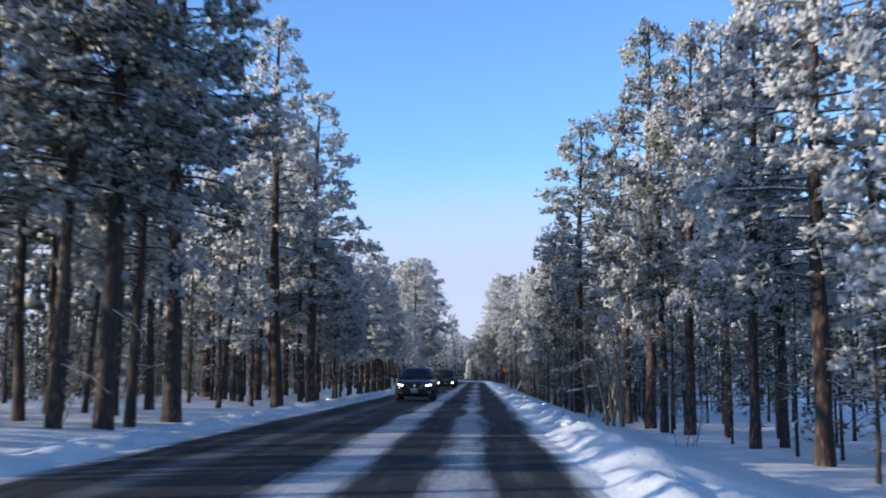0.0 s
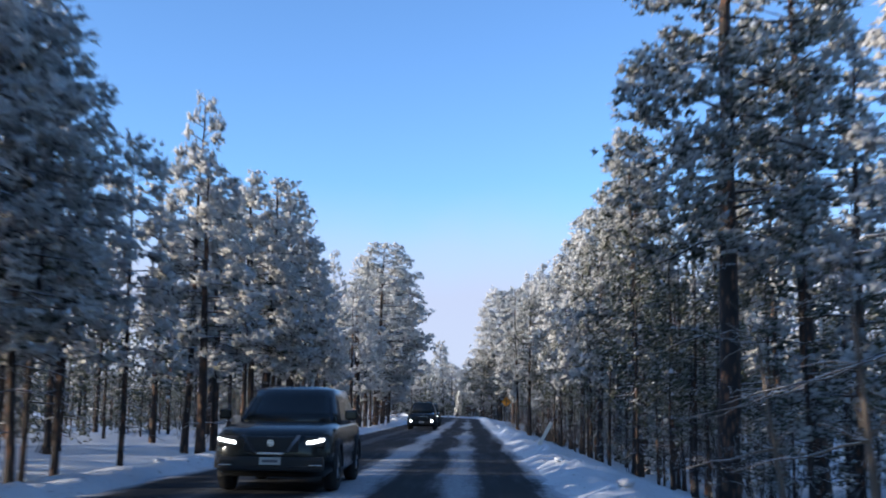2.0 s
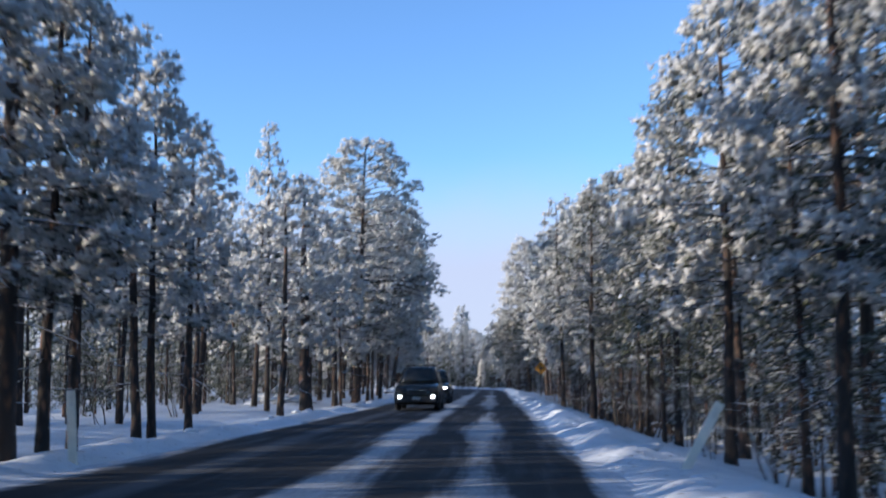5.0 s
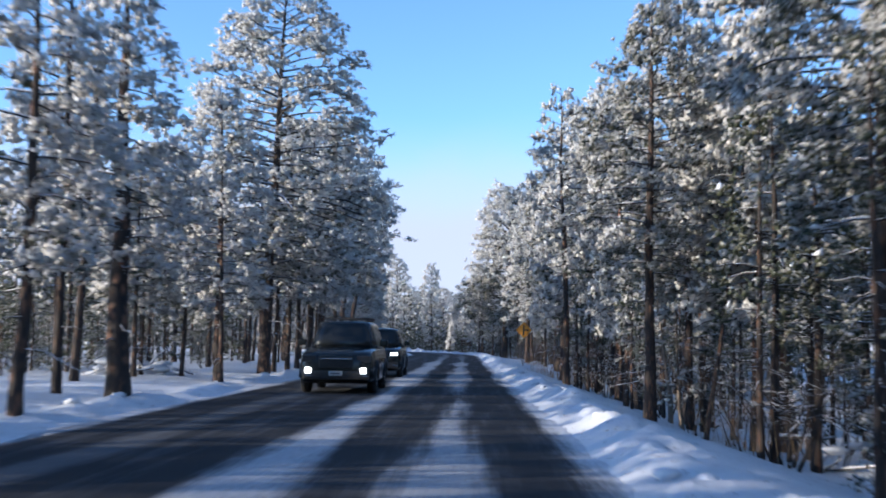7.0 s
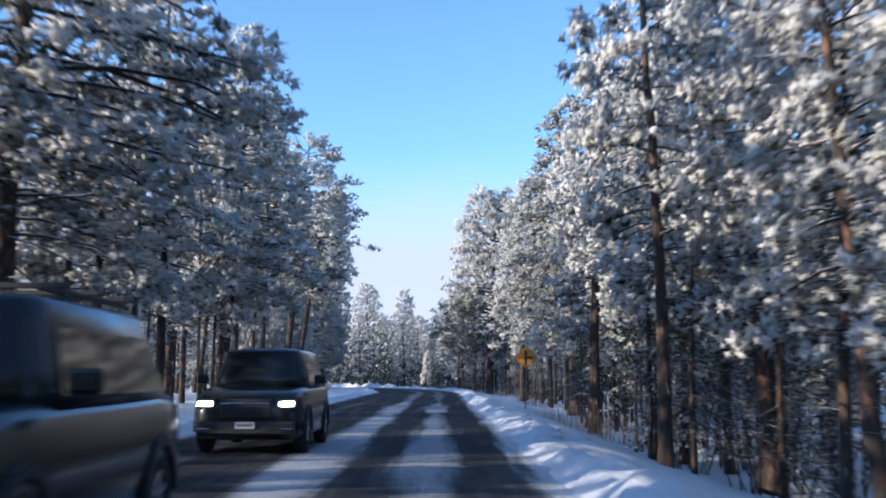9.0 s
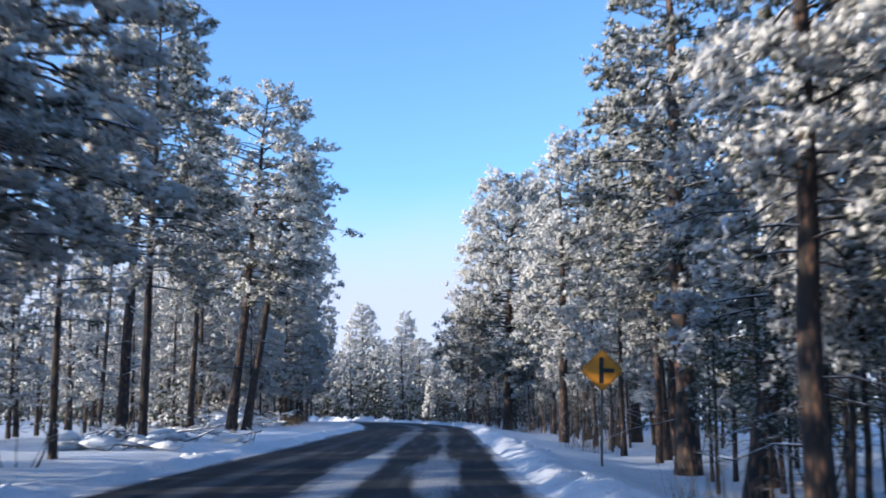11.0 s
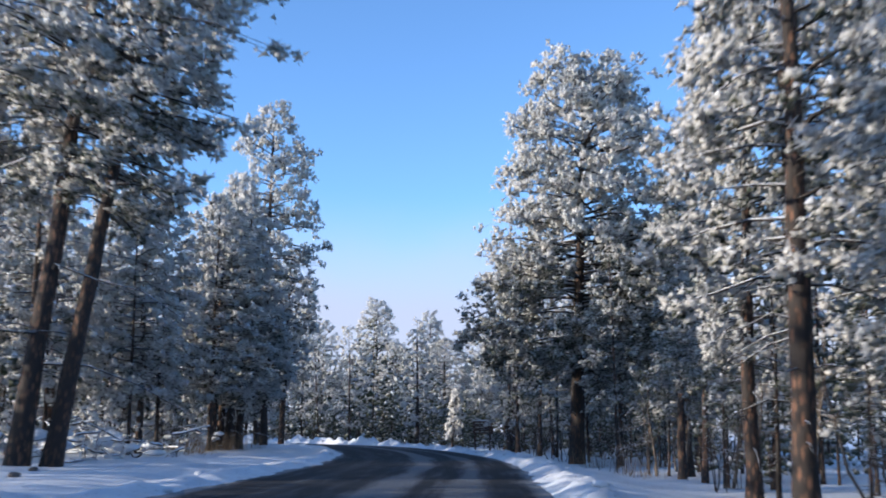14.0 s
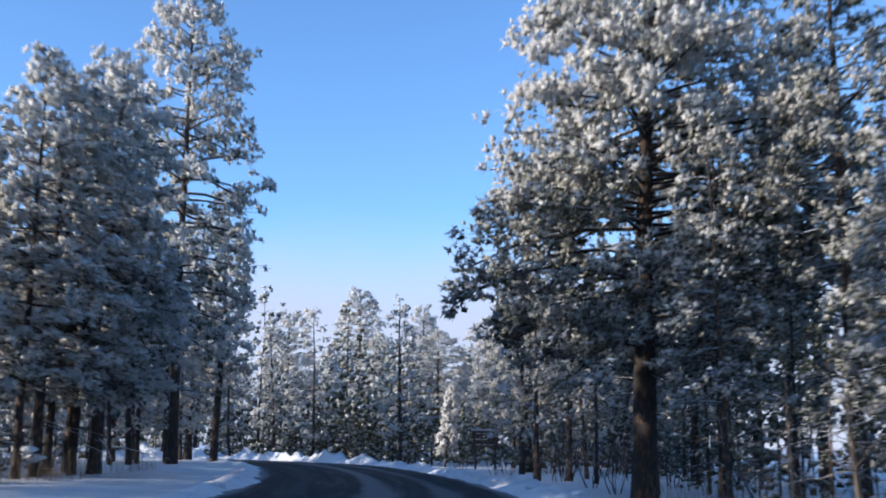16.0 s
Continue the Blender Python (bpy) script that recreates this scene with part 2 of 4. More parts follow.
def part(name, bm, mat, parent, label="", smooth=False):
    """Links a bmesh, or a mesh, as one object under a thing or a part."""
    me = bm
    if isinstance(bm, bmesh.types.BMesh):
        me = bpy.data.meshes.new(name)
        bmesh.ops.recalc_face_normals(bm, faces=bm.faces)
        bm.to_mesh(me)
        bm.free()
        me.materials.append(mat)
        for p in me.polygons:
            p.use_smooth = smooth
    ob = new(name, me)
    ob.parent = parent
    return tagged(ob, label)


def thing(name, label, category, at=None, group="", kind=""):
    ob = new(name)
    ob.matrix_basis = at or Matrix()
    return tagged(ob, label, category, group, kind)


def block(bm, lo, hi, bevel=0.0, m=None):
    """A box between two corners, with bevelled edges."""
    r = bmesh.ops.create_cube(bm, size=1.0)["verts"]
    size, mid = Vector(hi) - Vector(lo), (Vector(hi) + Vector(lo)) / 2
    bmesh.ops.transform(bm, matrix=Matrix.Translation(mid) @ Matrix.Diagonal((*size, 1)), verts=r)
    if bevel:
        edges = list({e for v in r for e in v.link_edges})
        r = bmesh.ops.bevel(bm, geom=edges, offset=bevel, segments=2, affect="EDGES", profile=0.6)["verts"]
    if m:
        bmesh.ops.transform(bm, matrix=m, verts=r)
    return r


def boxed(lo, hi, bevel=0.01, m=None):
    bm = bmesh.new()
    block(bm, lo, hi, bevel, m)
    return bm


def tubes(paths, radii, sides):
    """Tapered tubes along polylines of equal length: arrays (n, k, 3) and (n, k)."""
    paths, radii = np.asarray(paths, float), np.asarray(radii, float)
    n, k, _ = paths.shape
    d = np.gradient(paths, axis=1)
    d /= np.linalg.norm(d, axis=2, keepdims=True) + 1e-9
    ref = np.where(np.abs(d[..., 2:3]) > 0.9, (1.0, 0, 0), (0, 0, 1.0))
    a = np.cross(d, ref)
    a /= np.linalg.norm(a, axis=2, keepdims=True) + 1e-9
    b = np.cross(d, a)
    ang = np.arange(sides) * 2 * np.pi / sides
    ring = a[:, :, None] * np.cos(ang)[:, None] + b[:, :, None] * np.sin(ang)[:, None]
    verts = (paths[:, :, None] + ring * radii[:, :, None, None]).reshape(-1, 3)
    i, j, s = np.meshgrid(np.arange(n), np.arange(k - 1), np.arange(sides), indexing="ij")
    at = lambda jj, ss: (i * k + jj) * sides + ss % sides
    faces = np.stack([at(j, s), at(j, s + 1), at(j + 1, s + 1), at(j + 1, s)], -1).reshape(-1, 4)
    return verts, faces


# ---- the lie of the land ----
def ease(a, b, x):
    u = np.clip((x - a) / (b - a), 0, 1)
    return u * u * (3 - 2 * u)


def bend(y):
    """How far the road has swung to the left at y."""
    y = np.asarray(y, float)
    s = np.maximum(0, y - 200.0)
    first = np.where(s < 90, -s * s / 320.0, -25.3 - (s - 90) * 0.5625)
    turn = np.clip(y - 246.0, 0, 30)  # the sharper turn at the far end
    return first - turn * turn / 45.0 - np.maximum(0, y - 276.0) * 1.33


def land(x, y):
    """The lie of the ground, without the ploughed banks."""
    u = x - bend(y)
    drop = 0.8 - 0.4 * ease(150, 166, y)
    return -drop * ease(2.6, 6.0, u) + 0.12 * ease(6.5, 9.0, -u)


def hills(x, y, f, seed):
    return np.array([noise.noise((a * f + seed, b * f, seed * 0.7)) for a, b in zip(np.ravel(x), np.ravel(y))]).reshape(np.shape(x))


def surface(x, y):
    """The snow surface, with banks thrown up by the plough along both edges."""
    u = x - bend(y)
    z = land(x, y)
    soft, lump = hills(x, y, 0.35, 3.1), hills(x, y, 1.1, 8.2)
    tiny = hills(x, y, 2.6, 5.5)
    right = np.exp(-((u - 2.15 - 0.35 * soft) / 0.55) ** 2) * np.maximum(0.03, 0.13 + 0.17 * lump + 0.08 * soft + 0.15 * tiny)
    left = np.exp(-((u + 6.35 - 0.3 * soft) / 0.6) ** 2) * np.maximum(0.03, 0.11 + 0.12 * lump + 0.06 * soft + 0.06 * tiny)
    off = ease(1.25, 2.0, u) + ease(5.7, 6.3, -u)
    right = right * (1 + 2.2 * ease(248, 258, y)) * (1 - 0.85 * np.exp(-((y - 81.0) / 2.6) ** 2))
    return z + right + left + off * (0.05 + 0.06 * soft + 0.03 * lump + 0.012 * tiny) - (1 - off) * 0.03


def height(x, y):
    return float(land(np.array(x, float), np.array(y, float)))


def sheet(name, xs, ys, lift, mat, smooth=True, curved=True):
    gx, gy = np.meshgrid(xs, ys)
    if curved:
        gx = gx + bend(gy)
    gz = lift(gx, gy)
    verts = np.stack([gx, gy, gz], -1).reshape(-1, 3)
    nx, ny = len(xs), len(ys)
    i, j = np.meshgrid(np.arange(nx - 1), np.arange(ny - 1))
    a = (j * nx + i).ravel()
    return mesh_of(name, verts, np.stack([a, a + 1, a + 1 + nx, a + nx], -1), mat, smooth)


cross_left = [-1500, -600, -250, -120, -70, -45, -32, -24, -19, -15.5, -13, -11, -9.6, -8.6] + list(np.arange(-8.0, -5.2, 0.16))
cross_right = list(np.arange(-5.2, 1.2, 0.8)) + list(np.arange(1.2, 3.6, 0.15)) + [3.9, 4.4, 5.0, 5.8, 6.8, 8, 9.6, 11.5, 14, 18, 24, 34, 50, 80, 130, 260, 600, 1500]
along_near = [-1500, -500, -150, -60, -30] + list(np.arange(-10, 20, 1.0)) + list(np.arange(20, 286, 0.33)) + list(np.arange(286, 330, 2.0)) + [345, 370, 420, 520, 700, 1100, 2000, 3500]
ground = new("ground", sheet("ground", np.array(cross_left + cross_right), np.array(along_near), surface, FOREST_SNOW))
tagged(ground, "snow-covered forest floor with ploughed banks and needle litter", "ground", kind="structure")

ROAD_X = np.linspace(-5.95, 1.65, 20)
ROAD_Y = np.concatenate([np.arange(-60, 240, 1.5), np.arange(240, 330, 0.8)])
road_mesh = sheet("road", ROAD_X, ROAD_Y, lambda x, y: 0.012 + 0.0 * x - 0.0012 * (x - bend(y) + 2.15) ** 2 + 0.02, ROAD)
uv_layer = road_mesh.uv_layers.new(name="lanes")
gx, gy = np.meshgrid(ROAD_X, ROAD_Y)
flat = np.stack([gx, gy], -1).reshape(-1, 2)
index = np.empty(len(road_mesh.loops), int)
road_mesh.loops.foreach_get("vertex_index", index)
uv_layer.data.foreach_set("uv", flat[index].ravel())
tagged(new("road", road_mesh), "dark wet asphalt road with packed snow between the wheel tracks", "road", kind="structure")


# ---- pale cloud bank along the far sky ----
ARC, RISE = np.linspace(-60, 60, 49), np.linspace(0, 1, 7)
ga, gr = np.meshgrid(np.radians(ARC), RISE)
bank = np.stack([3000 * np.sin(ga), 150 + 3000 * np.cos(ga), -20 + 720 * gr], -1).reshape(-1, 3)
ci, cj = np.meshgrid(np.arange(48), np.arange(6))
ca = (cj * 49 + ci).ravel()
bank_mesh = mesh_of("backdrop", bank, np.stack([ca, ca + 1, ca + 50, ca + 49], -1), HAZE, True)
bank_uv = bank_mesh.uv_layers.new(name="lanes")
index = np.empty(len(bank_mesh.loops), int)
bank_mesh.loops.foreach_get("vertex_index", index)
bank_uv.data.foreach_set("uv", np.stack([(ga / 2.1 + 0.5), gr], -1).reshape(-1, 2)[index].ravel())
tagged(new("backdrop", bank_mesh), "pale cloud bank low in the distant sky", "clouds", kind="structure")


# ---- pines ----
def unit(v):
    return v / (np.linalg.norm(v, axis=-1, keepdims=True) + 1e-9)


def pine_meshes(seed, tall, reach, base, limbs, density, blades, tuft, girth, snow=0.3, needles=NEEDLES, dead=10, sides=9, taper=0.62, low_shade=0.35, fluff=1.25):
    """Meshes of one pine: trunk, limbs, needle crown and the snow on it. reach: the crown's radius; base: where it begins, in parts of the height."""
    rng = np.random.default_rng(seed)
    k = 14
    h = np.linspace(0, 1, k)
    sway = np.stack([np.cumsum(rng.normal(0, 0.022 * tall / k, k)), np.cumsum(rng.normal(0, 0.022 * tall / k, k)), h * tall - 0.35 * (h == 0)], -1)
    sway[0, :2] = sway[1, :2] = 0
    rad = girth / 2 * ((1 - h) ** 0.75 * 0.94 + 0.06) * np.where(h == 0, 1.3, 1.0) * (1 + rng.normal(0, 0.03, k))
    trunk = mesh_of("trunk", *tubes(sway[None], rad[None], sides), BARK, True)
    centre = lambda f: np.stack([np.interp(f, h, sway[:, i]) for i in range(3)], -1)

    u = np.sort((np.arange(limbs) + rng.random(limbs)) / limbs)
    f = base + (0.985 - base) * u
    az = np.arange(limbs) * 2.4 + rng.normal(0, 0.5, limbs)
    shape = np.minimum(1, 0.56 + 1.6 * u) * np.maximum(0.04, 1 - u) ** taper * 1.3
    lobes = 0.90 + 0.13 * np.sin(az * 2 + rng.random() * 6 + 5 * u) * (rng.random(limbs) > 0.2)
    length = np.maximum(0.35, reach * shape * lobes * rng.uniform(0.70, 1.0, limbs))
    out = np.stack([np.cos(az), np.sin(az), np.zeros(limbs)], -1)
    s = np.linspace(0, 1, 4)
    lift = rng.normal(0.10, 0.10, limbs) + 0.55 * u ** 2
    path = centre(f)[:, None] + out[:, None] * (length[:, None] * s)[..., None]
    path[..., 2] += length[:, None] * (lift[:, None] * s + (-0.30 + 0.15 * u[:, None]) * s ** 2) + rng.normal(0, 0.03, (limbs, 4)) * length[:, None] * s
    swing = rng.normal(0, 0.12, limbs)
    path += np.stack([-out[:, 1], out[:, 0], out[:, 2]], -1)[:, None] * (swing[:, None] * length[:, None] * s ** 2)[..., None]
    thick = np.maximum(0.016, 0.018 * length + 0.010)[:, None] * (1 - 0.65 * s)
    # bare snags below the crown
    d = dead
    fd, ad = rng.uniform(max(0.06, base * 0.3), base + 0.12, d), rng.uniform(0, 6.28, d)
    ld = rng.uniform(0.25, 0.75, d) * reach
    od = np.stack([np.cos(ad), np.sin(ad), np.zeros(d)], -1)
    pd = centre(fd)[:, None] + od[:, None] * (ld[:, None] * s)[..., None]
    pd[..., 2] += ld[:, None] * (rng.uniform(-0.25, 0.25, d)[:, None] * s - 0.25 * s ** 2) + rng.normal(0, 0.04, (d, 4)) * ld[:, None]
    td = (0.012 + 0.008 * ld)[:, None] * (1 - 0.7 * s)
    # needles stand in clumps on side twigs, thickest towards the limb's end
    side = np.stack([-out[:, 1], out[:, 0], np.zeros(limbs)], -1)
    each = 8 if blades > 2 else 6 if blades else 3
    clumps = np.maximum(2 if blades else 1, np.round(length * density / each * rng.uniform(0.75, 1.25, limbs))).astype(int)
    limb_of = np.repeat(np.arange(limbs), clumps)
    c = len(limb_of)
    first = np.r_[True, limb_of[1:] != limb_of[:-1]]
    rank = np.arange(c) - np.maximum.accumulate(np.where(first, np.arange(c), 0))
    t = np.where(rank < 3, 1.0 - 0.12 * rank, 0.26 + 0.76 * rng.random(c) ** 0.66)
    seg = np.minimum(2, (t * 3).astype(int))
    frac = (t * 3 - seg)[:, None]
    root = path[limb_of, seg] * (1 - frac) + path[limb_of, seg + 1] * frac
    spread = np.where(first, 0.0, 0.30 * length[limb_of] * (0.3 + t) * np.clip(rng.normal(0, 0.6, c), -1.1, 1.1))
    heart = root + side[limb_of] * spread[:, None] + out[limb_of] * (0.25 * np.abs(spread))[:, None]
    heart[:, 2] += rng.normal(0.05, 0.13, c) * np.minimum(1.5, 0.5 + 0.3 * length[limb_of]) - 0.10 * np.abs(spread)
    bulk = tuft * rng.uniform(0.9, 1.8, c) * (0.85 + 0.25 * t)
    clump = np.repeat(np.arange(c), np.maximum(2, rng.poisson(each, c)) if blades else np.full(c, each))
    n = len(clump)
    which = limb_of[clump]
    at = heart[clump] + unit(rng.normal(0, 1, (n, 3))) * (bulk[clump] * rng.random(n) ** 0.5)[:, None] * (1.1, 1.1, 0.8)
    t, spread = t[clump], spread[clump]
    size = tuft * rng.uniform(0.62, 1.2, n)
    aim = unit(unit(at - heart[clump]) * 0.5 + out[which] * 0.45 + (0, 0, 0.3))
    # each tuft: a rounded puff with fine needle sprays standing out of it
    corners, sides4 = np.array([(1, 1, 1), (1, -1, -1), (-1, 1, -1), (-1, -1, 1)], float), np.array([(0, 1, 2), (0, 2, 3), (0, 3, 1), (1, 3, 2)])
    w, core = len(corners), len(sides4)
    yaw = rng.uniform(0, 6.28, n)
    spin = np.stack([np.stack([np.cos(yaw), -np.sin(yaw), 0 * yaw], -1), np.stack([np.sin(yaw), np.cos(yaw), 0 * yaw], -1), np.stack([0 * yaw, 0 * yaw, 1 + 0 * yaw], -1)], 1)
    spokes = unit(np.einsum("nij,wj->nwi", spin, corners) + rng.normal(0, 0.3, (n, w, 3)))
    knob = at[:, None] + spokes * (size[:, None, None] * rng.uniform(0.44, 0.66, (n, w, 1)) * fluff) * (1, 1, 0.85)
    m = n * blades
    c0, z, a = np.repeat(at, blades, 0), np.repeat(size, blades), np.repeat(aim, blades, 0)
    way = unit(a * 0.75 + unit(rng.normal(0, 1, (m, 3))) * 0.95)
    across = unit(np.cross(way, rng.normal(0, 1, (m, 3))))
    long, wide = (z * rng.uniform(0.75, 1.25, m))[:, None], (z * rng.uniform(0.085, 0.17, m))[:, None]
    near, far = c0 + way * long * 0.3, c0 + way * long - np.array([0, 0, 0.08]) * long
    spike = np.stack([far, near + across * wide, near - across * wide], 1)
    # each soft tuft is shaded as one puff that faces away from its clump's heart
    puff = unit(unit(at - heart[clump]) * 0.6 + out[which] * 0.35 + (0, 0, 0.4) + rng.normal(0, 0.2, (n, 3)))
    flip = np.einsum("ij,ij->i", np.cross(spike[:, 1] - spike[:, 0], spike[:, 2] - spike[:, 0]), np.repeat(puff, blades, 0)) < 0
    spike[flip] = spike[flip][:, [0, 2, 1]]
    crown = mesh_of("crown", np.concatenate([knob.reshape(-1, 3), spike.reshape(-1, 3)]),
                    np.concatenate([(np.arange(n)[:, None, None] * w + sides4[None]).reshape(-1, 3), n * w + np.arange(m * 3).reshape(-1, 3)]), needles, True)
    soft = np.concatenate([unit(0.45 * puff[:, None] + 0.9 * spokes).reshape(-1, 3), unit(np.repeat(0.6 * np.repeat(puff, blades, 0) + 0.7 * way, 3, 0))])
    crown.normals_split_custom_set_from_vertices(soft)
    # shade of the inner and lower crown, put into the colour by darker needles
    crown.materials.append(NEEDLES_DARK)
    inner = (t + rng.normal(0, 0.12, n) + 0.55 * (at[:, 2] - heart[clump][:, 2]) / tuft * 0.5 + low_shade * (u[which] - 0.5) < 0.48).astype(int)
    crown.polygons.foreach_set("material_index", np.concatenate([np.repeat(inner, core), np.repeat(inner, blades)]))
    # limbs, snags and the twigs that bear the clumps
    tv, tf = tubes(np.stack([root, heart], 1), np.full((c, 1), 0.011) * (1.3, 0.7), 3)
    lv, lf = tubes(np.concatenate([path, pd]), np.concatenate([thick, td]), 3)
    limb = mesh_of("branchwork", np.concatenate([lv, tv]), np.concatenate([lf, tf + len(lv)]), LIMB, True) if blades > 2 else mesh_of("branchwork", lv, lf, LIMB, True)

    keep = np.where((rng.random(n) < 1.6 * snow) & (inner == 0))[0]
    q = len(keep)
    ang = np.arange(4) * np.pi / 2
    ring = np.stack([np.cos(ang), np.sin(ang), np.zeros(4)], -1)[None] * (size[keep] * rng.uniform(0.3, 0.62, q))[:, None, None] * rng.uniform(0.6, 1.3, (q, 4, 1))
    ring[..., 2] += rng.normal(0, 0.06, (q, 4)) * size[keep][:, None]
    mid = at[keep] + np.array([0, 0, 1]) * (size[keep] * 0.36)[:, None]
    top = mid + np.array([0, 0, 1]) * (size[keep] * rng.uniform(0.18, 0.36, q))[:, None] + rng.normal(0, 0.05, (q, 3))
    low = mid - np.array([0, 0, 1]) * (size[keep] * 0.16)[:, None]
    verts = np.concatenate([mid[:, None] + ring, top[:, None], low[:, None]], 1).reshape(-1, 3)
    j = np.arange(4)
    tri = np.concatenate([np.stack([j, (j + 1) % 4, np.full(4, 4)], -1), np.stack([(j + 1) % 4, j, np.full(4, 5)], -1)])
    pads = mesh_of("snow", verts, (np.arange(q)[:, None, None] * 6 + tri[None]).reshape(-1, 3), PAD, True)
    return trunk, limb, crown, pads


def raise_pine(name, meshes, label, group, crown="needle tufts white with frost"):
    tree = thing(name, label, "pine tree", group=group)
    part("trunk", meshes[0], BARK, tree, "fissured red-brown bark")
    tagged(part("branchwork", meshes[1], LIMB, tree), kind="stuff")
    tagged(part("crown", meshes[2], NEEDLES, tree, crown), kind="stuff")
    tagged(part("snow", meshes[3], PAD, tree, "clumps of white snow"), kind="stuff")
    return tree


KINDS = {}  # kind: (height, reach, girth, pattern trees)
SPECS = {
    "grand": (21.0, 5.7, 0.8, 0.22, 215, 27, 4, 0.235, 1),
    "giant": (18.0, 4.2, 0.6, 0.25, 126, 23, 4, 0.215, 3),
    "tall": (14.0, 2.4, 0.40, 0.28, 82, 25, 3, 0.19, 4),
    "laden": (14.0, 2.6, 0.40, 0.20, 84, 24, 3, 0.20, 2),
    "mast": (14.0, 2.2, 0.42, 0.40, 70, 25, 3, 0.19, 2),
    "dusky": (16.0, 2.8, 0.45, 0.34, 96, 25, 4, 0.195, 3),
    "middle": (10.0, 1.75, 0.24, 0.30, 54, 26, 3, 0.18, 4),
    "slim": (7.5, 1.25, 0.15, 0.32, 38, 26, 3, 0.165, 3),
    "veteran": (20.0, 4.0, 0.6, 0.42, 98, 24, 4, 0.215, 3),
    "somber": (20.0, 4.0, 0.6, 0.40, 98, 24, 4, 0.215, 1),
    "rough": (12.0, 2.1, 0.26, 0.18, 38, 13, 2, 0.25, 4),
    "shady": (13.0, 2.3, 0.30, 0.25, 44, 15, 2, 0.235, 2),
    "lofty": (12.0, 2.1, 0.26, 0.34, 34, 13, 2, 0.25, 3),
}
BROADEST = ("grand", "giant", "veteran", "somber")
LABELS = {
    "grand": "very broad old ponderosa pine with frost-white crown and scarred trunk",
    "giant": "broad old ponderosa pine with frost-white crown and red bark",
    "tall": "tall ponderosa pine with frosted crown standing in snow",
    "laden": "pine with heavy clumps of white snow on its limbs",
    "mast": "tall straight ponderosa pine with bare reddish trunk and frosted top",
    "dusky": "thinly frosted ponderosa pine with needles darkened for shade and long bare trunk",
    "middle": "frost-covered pine with slender dark trunk in snow",
    "slim": "slim young pine with frosted needles in snow",
    "veteran": "old ponderosa pine with long bare red trunk and high frosted crown",
    "somber": "old thinly frosted ponderosa pine with needles darkened for shade and bare curved trunk",
    "shady": "pine inside the woods with shade put into its needle colour",
    "lofty": "frosted pine with bare lower trunk behind the roadside",
    "rough": "frosted pine within the snowy forest behind the road",
}
GROUPS = {k: "pines along the road" for k in SPECS}
GROUPS["rough"] = GROUPS["lofty"] = GROUPS["shady"] = "pines behind the roadside"
seed = 10
for kind, (tall, reach, girth, base, limbs, density, blades, tuft, n) in SPECS.items():
    KINDS[kind] = (tall, reach, girth, [])
    for _ in range(n):
        seed += 1
        # dusky, somber, shady: thin frost, and shade put into the needle colour
        KINDS[kind][3].append(pine_meshes(seed, tall, reach, base, limbs, density, blades, tuft, girth, 0.015 if kind in ("dusky", "somber", "shady") else 0.2 if kind == "laden" else 0.045, NEEDLES_DIM if kind in ("dusky", "somber", "shady") else NEEDLES, dead=14 if kind in BROADEST or kind == "tall" else 9, sides=10 if kind in BROADEST else 8 if kind == "tall" else 7, taper=0.34 if kind == "grand" else 0.46 if kind in BROADEST else 0.58, low_shade=2.3 if kind == "grand" else 0.9 if kind in BROADEST else 0.55, fluff=0.98 if kind == "dusky" else 1.02))

picker = random.Random(5)
PATTERNS = {}
STANDING = []


def plant(kind, x, y, tall, reach, girth, lean=0.0):
    """Sets a pine of that height, crown radius and trunk width on the ground."""
    h, r, g, patterns = KINDS[kind]
    i = picker.randrange(len(patterns))
    spin = picker.uniform(0, 360) + (150 if kind == "grand" else 0)
    sx = reach / r
    m = pose(x, y, height(x, y) - 0.05, picker.uniform(-1.5, 1.5), lean + picker.uniform(-1.5, 1.5), 0) @ pose(0, 0, 0, 0, 0, spin) @ Matrix.Diagonal((sx, sx, tall / h, 1))
    if (kind, i) in PATTERNS:
        tree = copy_thing(PATTERNS[kind, i], Matrix())
        tree.matrix_basis = m
    else:
        tree = PATTERNS[kind, i] = raise_pine("pine_tree", patterns[i], LABELS[kind], GROUPS[kind], *(["thinly frosted needle tufts darkened for shade"] if kind in ("dusky", "somber", "shady") else []))
        tree.matrix_basis = m
    wide = girth / (g * sx)
    for child in tree.children:
        if child.name.startswith("trunk"):
            child.scale = (wide, wide, 1)
    STANDING.append((x, y, reach))
    return tree


def kind_for(tall, reach):
    return "grand" if reach > 5.5 else "giant" if tall >= 16.5 or reach >= 3.3 else "tall" if tall >= 12 else "middle" if tall >= 8.8 else "slim"


